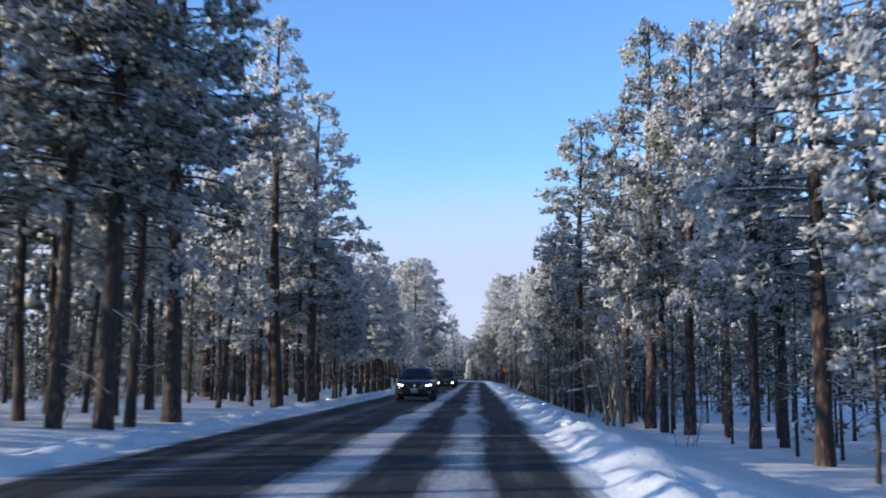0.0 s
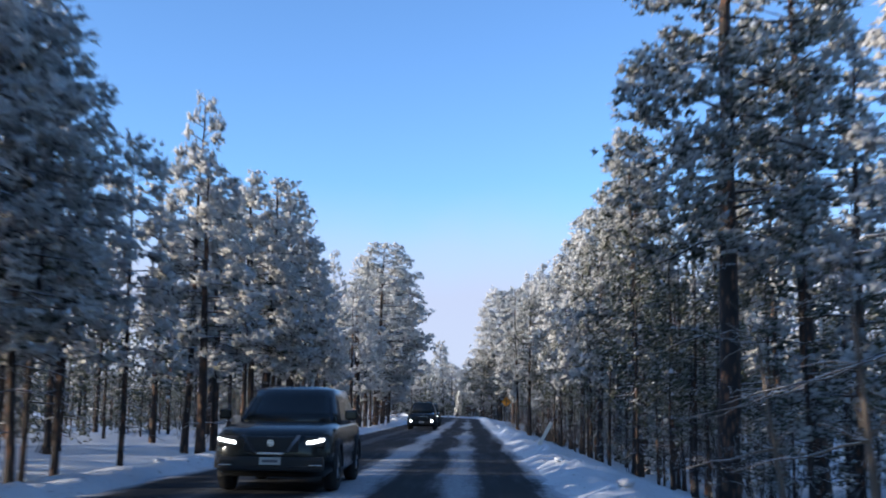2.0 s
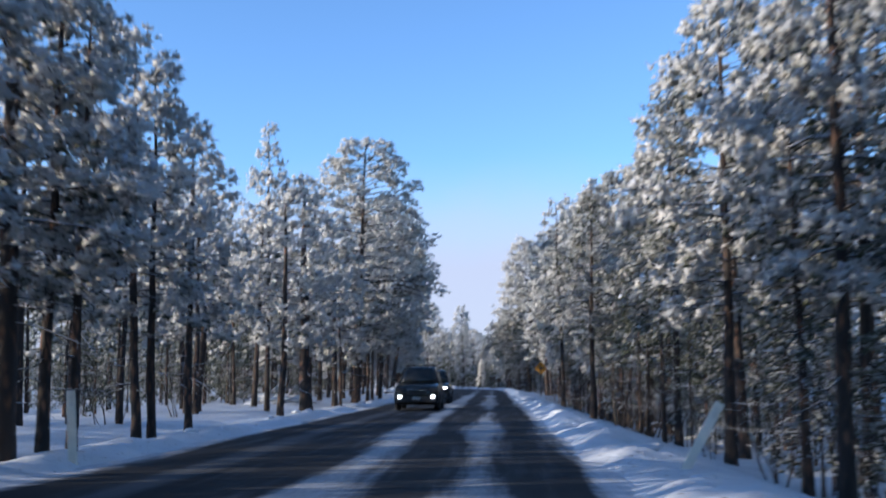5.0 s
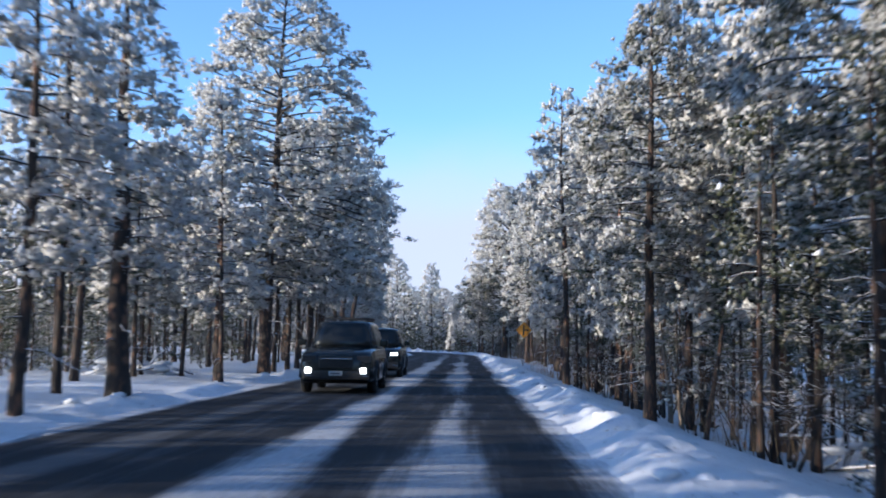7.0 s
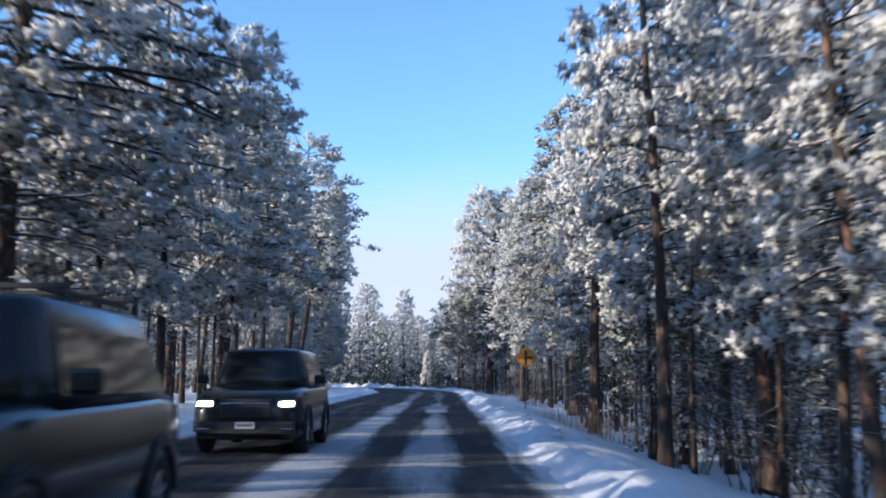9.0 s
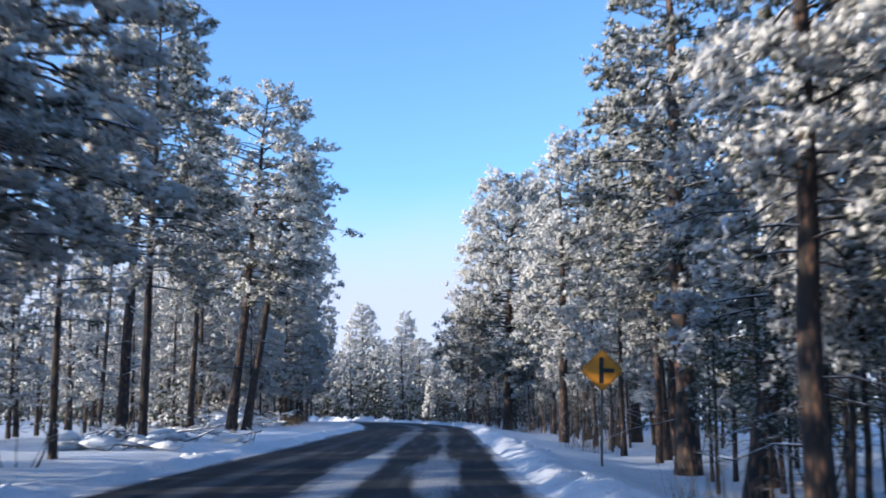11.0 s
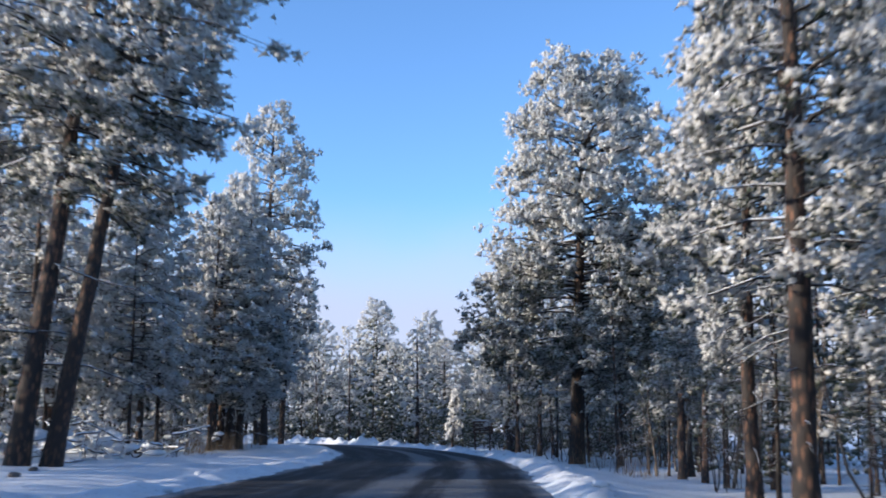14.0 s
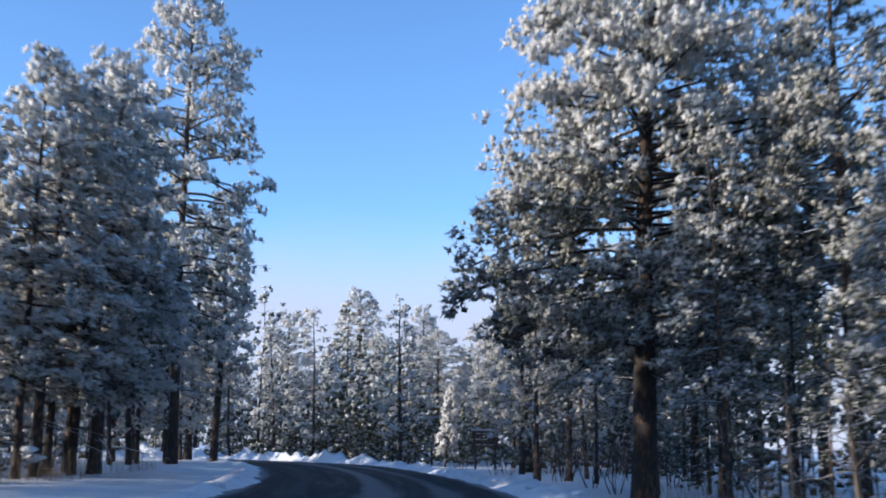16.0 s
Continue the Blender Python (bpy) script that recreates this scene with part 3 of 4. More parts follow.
# x, y, height, crown radius, trunk width, lean in degrees
NEAR_LEFT_A = [
    (-7.8, 30.0, 11.0, 1.8, 0.25, 0),
    (-8.7, 42.1, 7.0, 1.2, 0.19, 6),
    (-8.2, 45.1, 7.0, 1.2, 0.2, 0),
    (-7.6, 52.5, 8.0, 1.4, 0.24, 0),
    (-7.4, 56.0, 7.5, 1.4, 0.26, 0),
]
NEAR_LEFT_B = [
    (-8.4, 57.7, 13.0, 2.6, 0.33, 0),
    (-6.7, 56.2, 6.5, 1.2, 0.1, 0),
    (-6.7, 57.5, 6.8, 1.2, 0.11, 0),
    (-6.7, 57.1, 7.4, 1.6, 0.17, 0),
    (-6.7, 58.8, 6.6, 1.3, 0.14, 0),
    (-6.7, 62.2, 6.6, 1.2, 0.13, 0),
    (-6.7, 68.5, 7.6, 1.7, 0.27, 0),
    (-6.9, 70.7, 7.4, 1.5, 0.18, 0),
]
NEAR_LEFT_C = [
    (-7.4, 73.1, 7.6, 1.4, 0.13, 0),
    (-7.2, 75.9, 8.2, 1.8, 0.19, 0),
    (-7.1, 76.6, 8.8, 1.8, 0.24, 0),
    (-6.9, 77.8, 9.2, 2.2, 0.35, 0),
    (-6.9, 79.4, 8.0, 1.5, 0.19, 0),
    (-6.8, 80.2, 8.0, 1.5, 0.19, 0),
    (-6.9, 83.0, 9.6, 2.2, 0.35, 0),
    (-6.8, 84.1, 8.8, 1.6, 0.21, 0),
    (-6.7, 85.0, 8.0, 1.4, 0.19, 0),
    (-6.9, 88.8, 8.4, 1.6, 0.21, 0),
    (-6.7, 89.1, 7.5, 1.5, 0.19, 0),
    (-6.7, 91.7, 6.9, 1.5, 0.19, 0),
    (-6.7, 102.1, 7.8, 1.7, 0.24, 0),
    (-6.7, 107.0, 8.8, 1.8, 0.48, 0),
]
NEAR_LEFT_D = [
    (-7.3, 118.2, 9.0, 2.0, 0.28, 0),
    (-6.7, 115.9, 6.5, 1.3, 0.16, 0),
    (-8.7, 119.4, 6.4, 1.4, 0.15, 0),
    (-9.9, 119.2, 6.4, 1.5, 0.15, 0),
    (-9.6, 117.5, 6.6, 1.6, 0.17, 0),
    (-7.5, 128.8, 9.0, 1.6, 0.2, 0),
    (-7.1, 129.7, 10.0, 1.6, 0.22, 0),
    (-7.2, 132.8, 10.0, 1.6, 0.22, 0),
    (-6.8, 133.6, 11.0, 1.8, 0.27, 0),
]
NEAR_LEFT_E = [
    (-8.7, 146.6, 11.0, 1.8, 0.13, 0),
]
NEAR_LEFT_F = [
    (-12.8, 217.2, 12.5, 2.4, 0.25, 0),
    (-13.7, 221.7, 13.0, 2.6, 0.28, 0),
    (-13.1, 222.2, 12.6, 2.4, 0.28, 0),
    (-12.6, 222.6, 13.0, 2.6, 0.34, 0),
    (-14.5, 211.8, 12.2, 2.4, 0.33, 0),
    (-14.0, 208.9, 11.0, 2.2, 0.17, 0),
    (-13.9, 212.3, 12.0, 2.2, 0.19, 0),
]
NEAR_LEFT_G = [
    (-13.9, 224.0, 15.0, 2.6, 0.42, 0),
    (-14.2, 227.4, 16.0, 2.6, 0.41, 0),
    (-18.4, 241.7, 15.0, 2.6, 0.42, 0),
    (-17.2, 251.6, 15.0, 3.0, 0.5, 0),
    (-15.4, 250.6, 15.0, 2.4, 0.47, 0),
]
NEAR_RIGHT_A = [
    (8.0, 31.2, 15.6, 2.99, 0.45, 0),
    (8.0, 37.5, 13.8, 2.18, 0.32, 0),
    (8.9, 37.7, 15.0, 2.3, 0.29, 0),
    (8.5, 43.1, 14.4, 2.07, 0.26, 0),
    (6.9, 46.3, 12.5, 1.72, 0.33, 0),
]
NEAR_RIGHT_C = [
    (3.7, 125.5, 11.0, 1.7, 0.25, 0),
    (5.9, 127.1, 12.0, 2.2, 0.47, 0),
    (5.4, 110.8, 8.0, 1.3, 0.12, 0),
    (4.6, 106.9, 8.0, 1.3, 0.1, 8),
    (5.7, 107.6, 10.0, 1.8, 0.17, 0),
    (6.4, 107.7, 10.5, 2.6, 0.34, 0),
    (6.8, 140.5, 11.0, 1.7, 0.31, 0),
    (6.3, 140.5, 11.0, 1.7, 0.31, 0),
    (5.6, 121.2, 10.0, 1.7, 0.28, -6),
]
NEAR_RIGHT_C2 = [
    (6.2, 131.1, 12.0, 2.0, 0.25, 0),
    (5.3, 121.9, 9.0, 1.5, 0.19, 0),
    (5.7, 114.0, 11.0, 2.2, 0.28, 0),
    (6.4, 115.0, 10.0, 1.8, 0.19, 0),
    (6.7, 140.7, 12.0, 2.0, 0.28, 0),
    (5.7, 125.8, 9.0, 1.4, 0.15, 0),
    (5.8, 119.7, 8.0, 1.4, 0.15, 0),
    (6.1, 124.0, 9.5, 1.6, 0.2, 0),
]
NEAR_RIGHT_D = [
    (6.5, 191.4, 12.0, 1.8, 0.41, 0),
    (6.2, 153.0, 15.0, 2.8, 0.57, 7),
    (6.8, 150.1, 9.0, 1.3, 0.15, 0),
    (7.1, 150.1, 9.0, 1.3, 0.15, 0),
    (7.4, 150.1, 9.5, 1.3, 0.15, 0),
    (8.3, 147.4, 14.0, 2.6, 0.4, 0),
    (8.0, 169.4, 13.0, 2.0, 0.45, 0),
    (9.2, 151.5, 13.0, 2.2, 0.34, 0),
    (6.2, 169.4, 9.0, 1.4, 0.23, 0),
]
NEAR_RIGHT_E = [
    (5.7, 184.5, 15.0, 2.9, 0.5, 0),
    (6.7, 180.3, 9.5, 1.6, 0.22, 0),
    (7.2, 177.0, 8.0, 1.3, 0.12, 0),
    (7.7, 177.1, 8.0, 1.3, 0.12, 0),
]
NEAR_RIGHT_F = [
    (7.7, 196.3, 8.6, 1.5, 0.19, 0),
    (8.7, 198.0, 7.5, 1.2, 0.17, 0),
]
NEAR_RIGHT_G = [
    (15.1, 262.6, 14.0, 2.4, 0.7, 0),
    (10.9, 236.4, 11.0, 1.8, 0.35, 0),
    (12.3, 231.2, 13.0, 2.2, 0.44, 0),
]
NEAR_LEFT_X = [
    (-7.2, 125.0, 14.0, 4.2, 0.45, 2),
    (-7.5, 70.0, 9.7, 1.1, 0.2, 0),
    (-8.4, 108.3, 11.0, 1.2, 0.2, 0),
    (-13.2, 219.5, 13.0, 4.0, 0.35, 0),
    (-12.6, 223.0, 14.0, 3.6, 0.35, 0),
    (-14.7, 141.0, 11.5, 2.4, 0.3, 0),
    (-20.0, 207.0, 13.0, 2.6, 0.35, 0),
    (-7.1, 52.0, 13.5, 2.7, 0.45, 0),
    (-9.6, 57.5, 13.5, 2.6, 0.4, 0),
]
NEAR_RIGHT_X = [
    (6.6, 53.5, 10.0, 1.8, 0.3, 0),
    (5.55, 147.2, 15.5, 2.6, 0.45, 0),
    (5.0, 221.5, 21.0, 5.9, 0.8, 0),
    (6.4, 139.5, 15.2, 2.8, 0.4, 0),
    (5.9, 134.0, 13.5, 2.4, 0.35, 0),
]
VETERANS = [
    (-12.7, 195.2, 21.0, 5.8, 0.62, 6),
    (-11.9, 195.6, 17.5, 3.6, 0.55, 8),
    (-15.9, 198.5, 18.0, 2.4, 0.42, 1),
    (7.7, 191.2, 17.5, 3.2, 0.5, 0),
]
CRISP = [
    (-8.5, 149.5, 15.0, 3.6, 0.31, 4),
    (-8.6, 149.0, 14.0, 2.2, 0.27, 3),
    (-8.5, 147.9, 11.0, 1.8, 0.14, 0),
]
MASTS = [
    (-7.3, 45.3, 14.6, 2.0, 0.45, 0),
]
SOMBER = [
    (-12.4, 172.4, 18.5, 4.0, 0.46, 3),
]
DUSKY = [
    (-9.4, 164.5, 15.0, 3.0, 0.3, 0),
    (7.0, 166.0, 14.5, 3.2, 0.4, 0),
    (6.5, 164.5, 10.0, 1.5, 0.24, 0),
    (3.6, 107.2, 8.5, 1.8, 0.24, 0),
    (5.0, 110.2, 10.0, 1.7, 0.2, 0),
    (7.3, 201.0, 9.0, 1.6, 0.25, 0),
    (7.9, 206.9, 7.0, 1.6, 0.41, 0),
    (5.4, 100.0, 11.0, 2.0, 0.25, 0),
    (6.4, 96.0, 12.5, 2.4, 0.3, 0),
    (6.2, 87.5, 12.0, 2.3, 0.3, 0),
    (5.2, 75.0, 11.0, 2.0, 0.25, 0),
    (6.0, 79.0, 12.0, 2.2, 0.3, 0),
    (-8.6, 27.6, 14.0, 2.5, 0.31, 0),
    (-7.9, 28.5, 15.5, 2.8, 0.41, 0),
    (-7.4, 31.9, 15.5, 2.7, 0.43, 0),
    (6.7, 48.3, 16.5, 2.7, 0.43, 0),
    (5.3, 64.0, 16.0, 3.0, 0.5, 0),
    (8.6, 68.5, 15.0, 2.8, 0.5, 0),
    (7.5, 44.6, 15.0, 2.4, 0.39, 0),
    (10.5, 218.0, 17.0, 3.2, 0.45, 0),
    (12.5, 228.0, 18.0, 3.4, 0.45, 0),
    (9.0, 234.0, 16.0, 3.0, 0.4, 0),
    (9.5, 186.0, 15.0, 2.8, 0.59, 0),
    (6.5, 160.4, 16.0, 3.2, 0.67, 0),
]
FAR_END = [
    (-14.0, 316.0, 19.5, 5.0, 0.6, 0),
    (-8.0, 333.0, 19.8, 3.4, 0.5, 0),
    (-20.0, 300.0, 15.0, 4.0, 0.4, 0),
    (2.8, 253.0, 12.0, 3.6, 0.7, 0),
    (-4.0, 290.0, 12.0, 4.6, 0.4, 0),
    (3.0, 283.0, 13.0, 4.6, 0.4, 0),
    (9.0, 268.0, 14.0, 4.6, 0.4, 0),
    (-26.0, 287.0, 14.0, 4.6, 0.4, 0),
    (8.5, 252.0, 11.0, 3.2, 0.4, 0),
    (0.5, 303.0, 14.0, 4.6, 0.4, 0),
    (-31.0, 300.0, 15.0, 4.6, 0.4, 0),
    (-10.0, 298.0, 12.0, 3.4, 0.4, 0),
]
NEAR_LEFT_Y = [
    (-17.0, 206.0, 14.0, 2.6, 0.35, 0),
    (-18.5, 212.0, 14.0, 2.6, 0.35, 0),
    (-17.5, 216.5, 13.5, 2.6, 0.35, 0),
    (-20.0, 209.0, 15.0, 2.9, 0.35, 0),
    (-19.5, 221.0, 15.0, 2.8, 0.35, 0),
    (-11.2, 60.5, 14.0, 2.8, 0.4, 0),
    (-10.2, 63.5, 12.5, 2.4, 0.35, 0),
    (-12.8, 57.0, 14.0, 2.8, 0.4, 0),
    (-14.3, 238.0, 23.2, 4.3, 0.5, 0),
]
NEAR_RIGHT_Y = [
    (5.0, 83.5, 10.5, 2.0, 0.25, 0),
    (5.2, 92.0, 11.0, 2.2, 0.28, 0),
    (7.5, 90.0, 12.5, 2.3, 0.3, 0),
]
for row in NEAR_LEFT_A + NEAR_LEFT_B + NEAR_LEFT_C + NEAR_LEFT_D + NEAR_LEFT_E + NEAR_LEFT_F + NEAR_LEFT_G + NEAR_LEFT_X + NEAR_LEFT_Y:
    plant("laden" if 203 < row[1] < 230 and row[0] < -12 else kind_for(row[2], row[3]), *row)
for row in NEAR_RIGHT_A + NEAR_RIGHT_C + NEAR_RIGHT_C2 + NEAR_RIGHT_D + NEAR_RIGHT_E + NEAR_RIGHT_F + NEAR_RIGHT_G + NEAR_RIGHT_X + NEAR_RIGHT_Y + FAR_END:
    plant(kind_for(row[2], row[3]), *row)
for kind, rows in (("veteran", VETERANS), ("tall", CRISP), ("mast", MASTS), ("dusky", DUSKY), ("somber", SOMBER)):
    for row in rows:
        plant(kind, *row)


def in_view_line(x, y):
    """Open ground before the snow-laden conifer and the trail board, and an added treeless strip that lets the sun
    reach the conifer.
    """
    s, off = -0.946 * (x + 2.4) - 0.326 * (y - 262), -0.326 * (x + 2.4) + 0.946 * (y - 262)
    return (-4.2 < x < 1.9 and 226 < y < 264) or (1.5 < s < 52 and abs(off) < 2.6)


# the forest behind, scattered with room between the trunks
scatter = random.Random(21)


def clear(x, y, gap):
    return not in_view_line(x, y) and all((x - a) ** 2 + (y - b) ** 2 > gap * gap for a, b, _ in STANDING)


MIDDLE = []  # the rows behind: x, y, scale, turn
made = 0
for _ in range(16000):
    y = scatter.uniform(12, 300)
    side = scatter.random()
    deep = 17 * scatter.random() ** 1.15
    u = -9.2 - deep - (8.0 if 160 < y < 235 else 0) if side < 0.62 else 7.2 + deep
    x = u + float(bend(y))
    front = deep < 3.6
    if u < 0 and deep > 3 and scatter.random() < (0.75 if 86 < y < 150 else 0.6 if y < 86 else 0.4 if y < 165 else 0.9 if 178 < y < 222 else 0.1):
        continue
    if front and u < 0 and 50 < y < 148 and scatter.random() < 0.4:
        continue
    if u > 0 and y < 75 and scatter.random() < 0.5:
        continue
    if (front and made >= 190) or (not front and len(MIDDLE) >= 200) or not clear(x, y, 1.6 if front and u < 0 else 2.3):
        continue
    tall = scatter.uniform(0.82, 1.1) * (12.0 if y < 55 else 8.6 if y < 150 and u < 0 else 10.0)
    tall *= 1 + 0.025 * deep
    if front:
        plant("lofty" if u < 0 and y < 165 else "shady" if u > 0 and 198 < y < 240 else "rough", x, y, tall, tall * scatter.uniform(0.15, 0.2), scatter.uniform(0.16, 0.34), scatter.gauss(0, 1.5))
        made += 1
    else:
        MIDDLE.append((x, y, tall / 12.0, scatter.uniform(0, 6.28)))
        STANDING.append((x, y, 2.0))


# ---- the woods further off and the young growth below, each one mass ----
def mass(name, label, category, sources, spots, bare=False, needles=NEEDLES):
    """Joins pines at spots of (x, y, scale, turn) into one mass of trunks, limbs, crowns and snow."""
    woods = tagged(new(name), label, category, kind="stuff")
    for k, (piece, mat) in enumerate((("trunks", BARK), ("branchwork", LIMB), ("crowns", needles), ("snow", PAD))):
        if k == 1 and bare:
            continue
        vs, fs, slots, off = [], [], [], 0
        for i, (x, y, g, spin) in enumerate(spots):
            me = sources[i % len(sources)][k]
            if not me.polygons:
                continue
            v = np.empty(len(me.vertices) * 3)
            me.vertices.foreach_get("co", v)
            v = v.reshape(-1, 3) * g
            f = np.empty(len(me.loops), int)
            me.loops.foreach_get("vertex_index", f)
            f = f.reshape(len(me.polygons), -1)
            c, s = math.cos(spin), math.sin(spin)
            vs.append(np.stack([v[:, 0] * c - v[:, 1] * s + x, v[:, 0] * s + v[:, 1] * c + y, v[:, 2] + height(x, y)], -1))
            fs.append(f + off)
            slot = np.empty(len(me.polygons), int)
            me.polygons.foreach_get("material_index", slot)
            slots.append(slot)
            off += len(v)
        if not vs:
            continue
        me = mesh_of(piece, np.concatenate(vs), np.concatenate(fs), mat, True)
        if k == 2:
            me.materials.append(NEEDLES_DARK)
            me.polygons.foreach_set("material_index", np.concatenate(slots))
        tagged(part(piece, me, mat, woods), kind="stuff")


def wood_spots(n, near, far, end, lo, hi, rng):
    spots = []
    while len(spots) < n:
        y = rng.uniform(-10, 420)
        u = rng.choice((-1, 1)) * rng.uniform(near, far) if y < end else rng.uniform(-far, far)
        x = u + float(bend(min(y, 285)))
        if not in_view_line(x, y):
            spots.append((x, y, rng.uniform(lo, hi) * (0.72 if u < 0 and y < 170 else 1), rng.uniform(0, 6.28)))
    return spots


woods_rng = random.Random(33)
CLOSING = [(woods_rng.uniform(-42, 24), woods_rng.uniform(292, 350), woods_rng.uniform(0.75, 1.15), woods_rng.uniform(0, 6.28)) for _ in range(70)]
CLOSING = [p for p in CLOSING if not in_view_line(p[0], p[1]) and abs(p[0] - float(bend(p[1])) + 2.2) > 8]
# Woods and undergrowth wear the darker needles: forest shade held in their colour.
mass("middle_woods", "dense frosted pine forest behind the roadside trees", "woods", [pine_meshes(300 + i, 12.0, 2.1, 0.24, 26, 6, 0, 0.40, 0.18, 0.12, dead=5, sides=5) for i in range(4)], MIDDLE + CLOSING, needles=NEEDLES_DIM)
mass("distant_woods", "distant pine woods with needles darkened for shade", "woods", [pine_meshes(200 + i, 12.0, 3.2, 0.03, 20, 2.8, 0, 0.85, 0.18, 0.10, dead=1, sides=5) for i in range(3)], wood_spots(220, 24, 85, 288, 0.7, 1.05, woods_rng), True, NEEDLES_DARK)
young = [pine_meshes(230 + i, 3.6, 1.0, 0.06, 12, 5, 0, 0.34, 0.08, 0.10, dead=1, sides=4) for i in range(4)]
mass("young_growth", "thicket of young pines below the tall trunks", "undergrowth", young, [p for p in wood_spots(200, 10.0, 28, 275, 0.5, 1.3, woods_rng) if p[0] > 0 or p[1] > 235] + wood_spots(150, 28, 75, 280, 1.0, 1.9, woods_rng), True, NEEDLES_DEEP)
sparse = [pine_meshes(560 + i, 3.6, 1.0, 0.10, 13, 7.5, 1, 0.21, 0.09, 0.0, NEEDLES_DEEP, dead=12, sides=4, fluff=0.8) for i in range(4)]
thick_rng = random.Random(12)
THICKET = [(thick_rng.uniform(4.8, 6.5) + 9 * thick_rng.random() ** 1.5, thick_rng.uniform(60, 142), thick_rng.uniform(0.35, 0.95), thick_rng.uniform(0, 6.28)) for _ in range(150)]
FAR_BRUSH = [(thick_rng.uniform(-24, 16), thick_rng.uniform(250, 310), thick_rng.uniform(0.6, 1.5), thick_rng.uniform(0, 6.28)) for _ in range(330)]
FAR_BRUSH = [s for s in FAR_BRUSH if abs(s[0] - float(bend(s[1])) + 2.2) > 7 and not in_view_line(s[0], s[1])]
FAR_BRUSH += [(thick_rng.uniform(7, 16), thick_rng.uniform(196, 256), thick_rng.uniform(0.5, 1.0), thick_rng.uniform(0, 6.28)) for _ in range(40)]
FAR_BRUSH += [(thick_rng.uniform(-24, -15.5) - (y - 195) * 0.12, y, thick_rng.uniform(0.5, 1.0), 1.7 * y) for y in [195 + 1.5 * i for i in range(34)]]
THICKET += [(thick_rng.uniform(7, 20), thick_rng.uniform(16, 46), thick_rng.uniform(0.6, 1.2), thick_rng.uniform(0, 6.28)) for _ in range(30)]
mass("thicket", "thicket of young pines with shade put into their colour", "undergrowth", sparse, THICKET, True, NEEDLES_DARK)
SHADE = [(thick_rng.uniform(-26, -12), thick_rng.uniform(22, 150), thick_rng.uniform(0.45, 0.95), thick_rng.uniform(0, 6.28)) for _ in range(270)]
mass("shaded_thicket", "young pines darkened for shade and dead twigs deep between trunks", "undergrowth", sparse, SHADE, False, NEEDLES_DEEP)
mass("far_brush", "young pines darkened for shade closing the far end of the road", "undergrowth", young, FAR_BRUSH, True, NEEDLES_DEEP)
edge_rng = random.Random(17)
EDGE = [(edge_rng.uniform(-20, -13.2) - max(0, y - 200) * 0.1, y, edge_rng.uniform(0.4, 0.85), edge_rng.uniform(0, 6.28)) for y in [199 + 1.0 * i for i in range(34)]]
mass("snowy_saplings", "low young pines thick with frost beside the bend", "undergrowth", young, EDGE, True, NEEDLES_WHITE)
stand_rng = random.Random(44)
STAND = [(4.6 + 5.5 * stand_rng.random() ** 1.3, stand_rng.uniform(66, 140), stand_rng.uniform(0.55, 1.1), stand_rng.uniform(0, 6.28)) for _ in range(105)]
STAND += [(stand_rng.uniform(6.5, 12), stand_rng.uniform(150, 232), stand_rng.uniform(0.6, 1.1), stand_rng.uniform(0, 6.28)) for _ in range(50)]
STAND += [(stand_rng.uniform(5.6, 9.5), stand_rng.uniform(140, 156), stand_rng.uniform(0.55, 0.9), stand_rng.uniform(0, 6.28)) for _ in range(18)]
STAND += [(-9.5 - 15 * stand_rng.random(), stand_rng.uniform(24, 150), stand_rng.uniform(0.8, 1.5), stand_rng.uniform(0, 6.28)) for _ in range(120)]
STAND += [(stand_rng.uniform(6.6, 15), stand_rng.uniform(18, 64), stand_rng.uniform(0.6, 1.1), stand_rng.uniform(0, 6.28)) for _ in range(55)]
STAND = [s for s in STAND if all((s[0] - a) ** 2 + (s[1] - b) ** 2 > 0.5 for a, b, _ in STANDING) and not (s[0] < 6 and abs(s[1] - 158) < 5)]
mass("pole_stand", "crowded thin pines with needles darkened for shade and dead lower branches", "undergrowth", [pine_meshes(500 + i, 6.5, 1.0, 0.34, 17, 9, 2, 0.195, 0.15, 0.02, NEEDLES_DEEP, dead=30, sides=5, fluff=0.8) for i in range(4)], STAND, False, NEEDLES_DEEP)

# ---- a small spruce loaded with snow, at the far end ----
white = raise_pine("young_conifer", pine_meshes(77, 5.4, 0.72, 0.2, 50, 26, 3, 0.17, 0.12, 0.4, NEEDLES_WHITE, dead=3), "small conifer bowed under thick white snow", "")
white.matrix_basis = pose(-2.4, 262, height(-2.4, 262) - 0.05, 0, 5, 0) @ Matrix.Scale(1.02, 4)
white["category"] = "young tree"


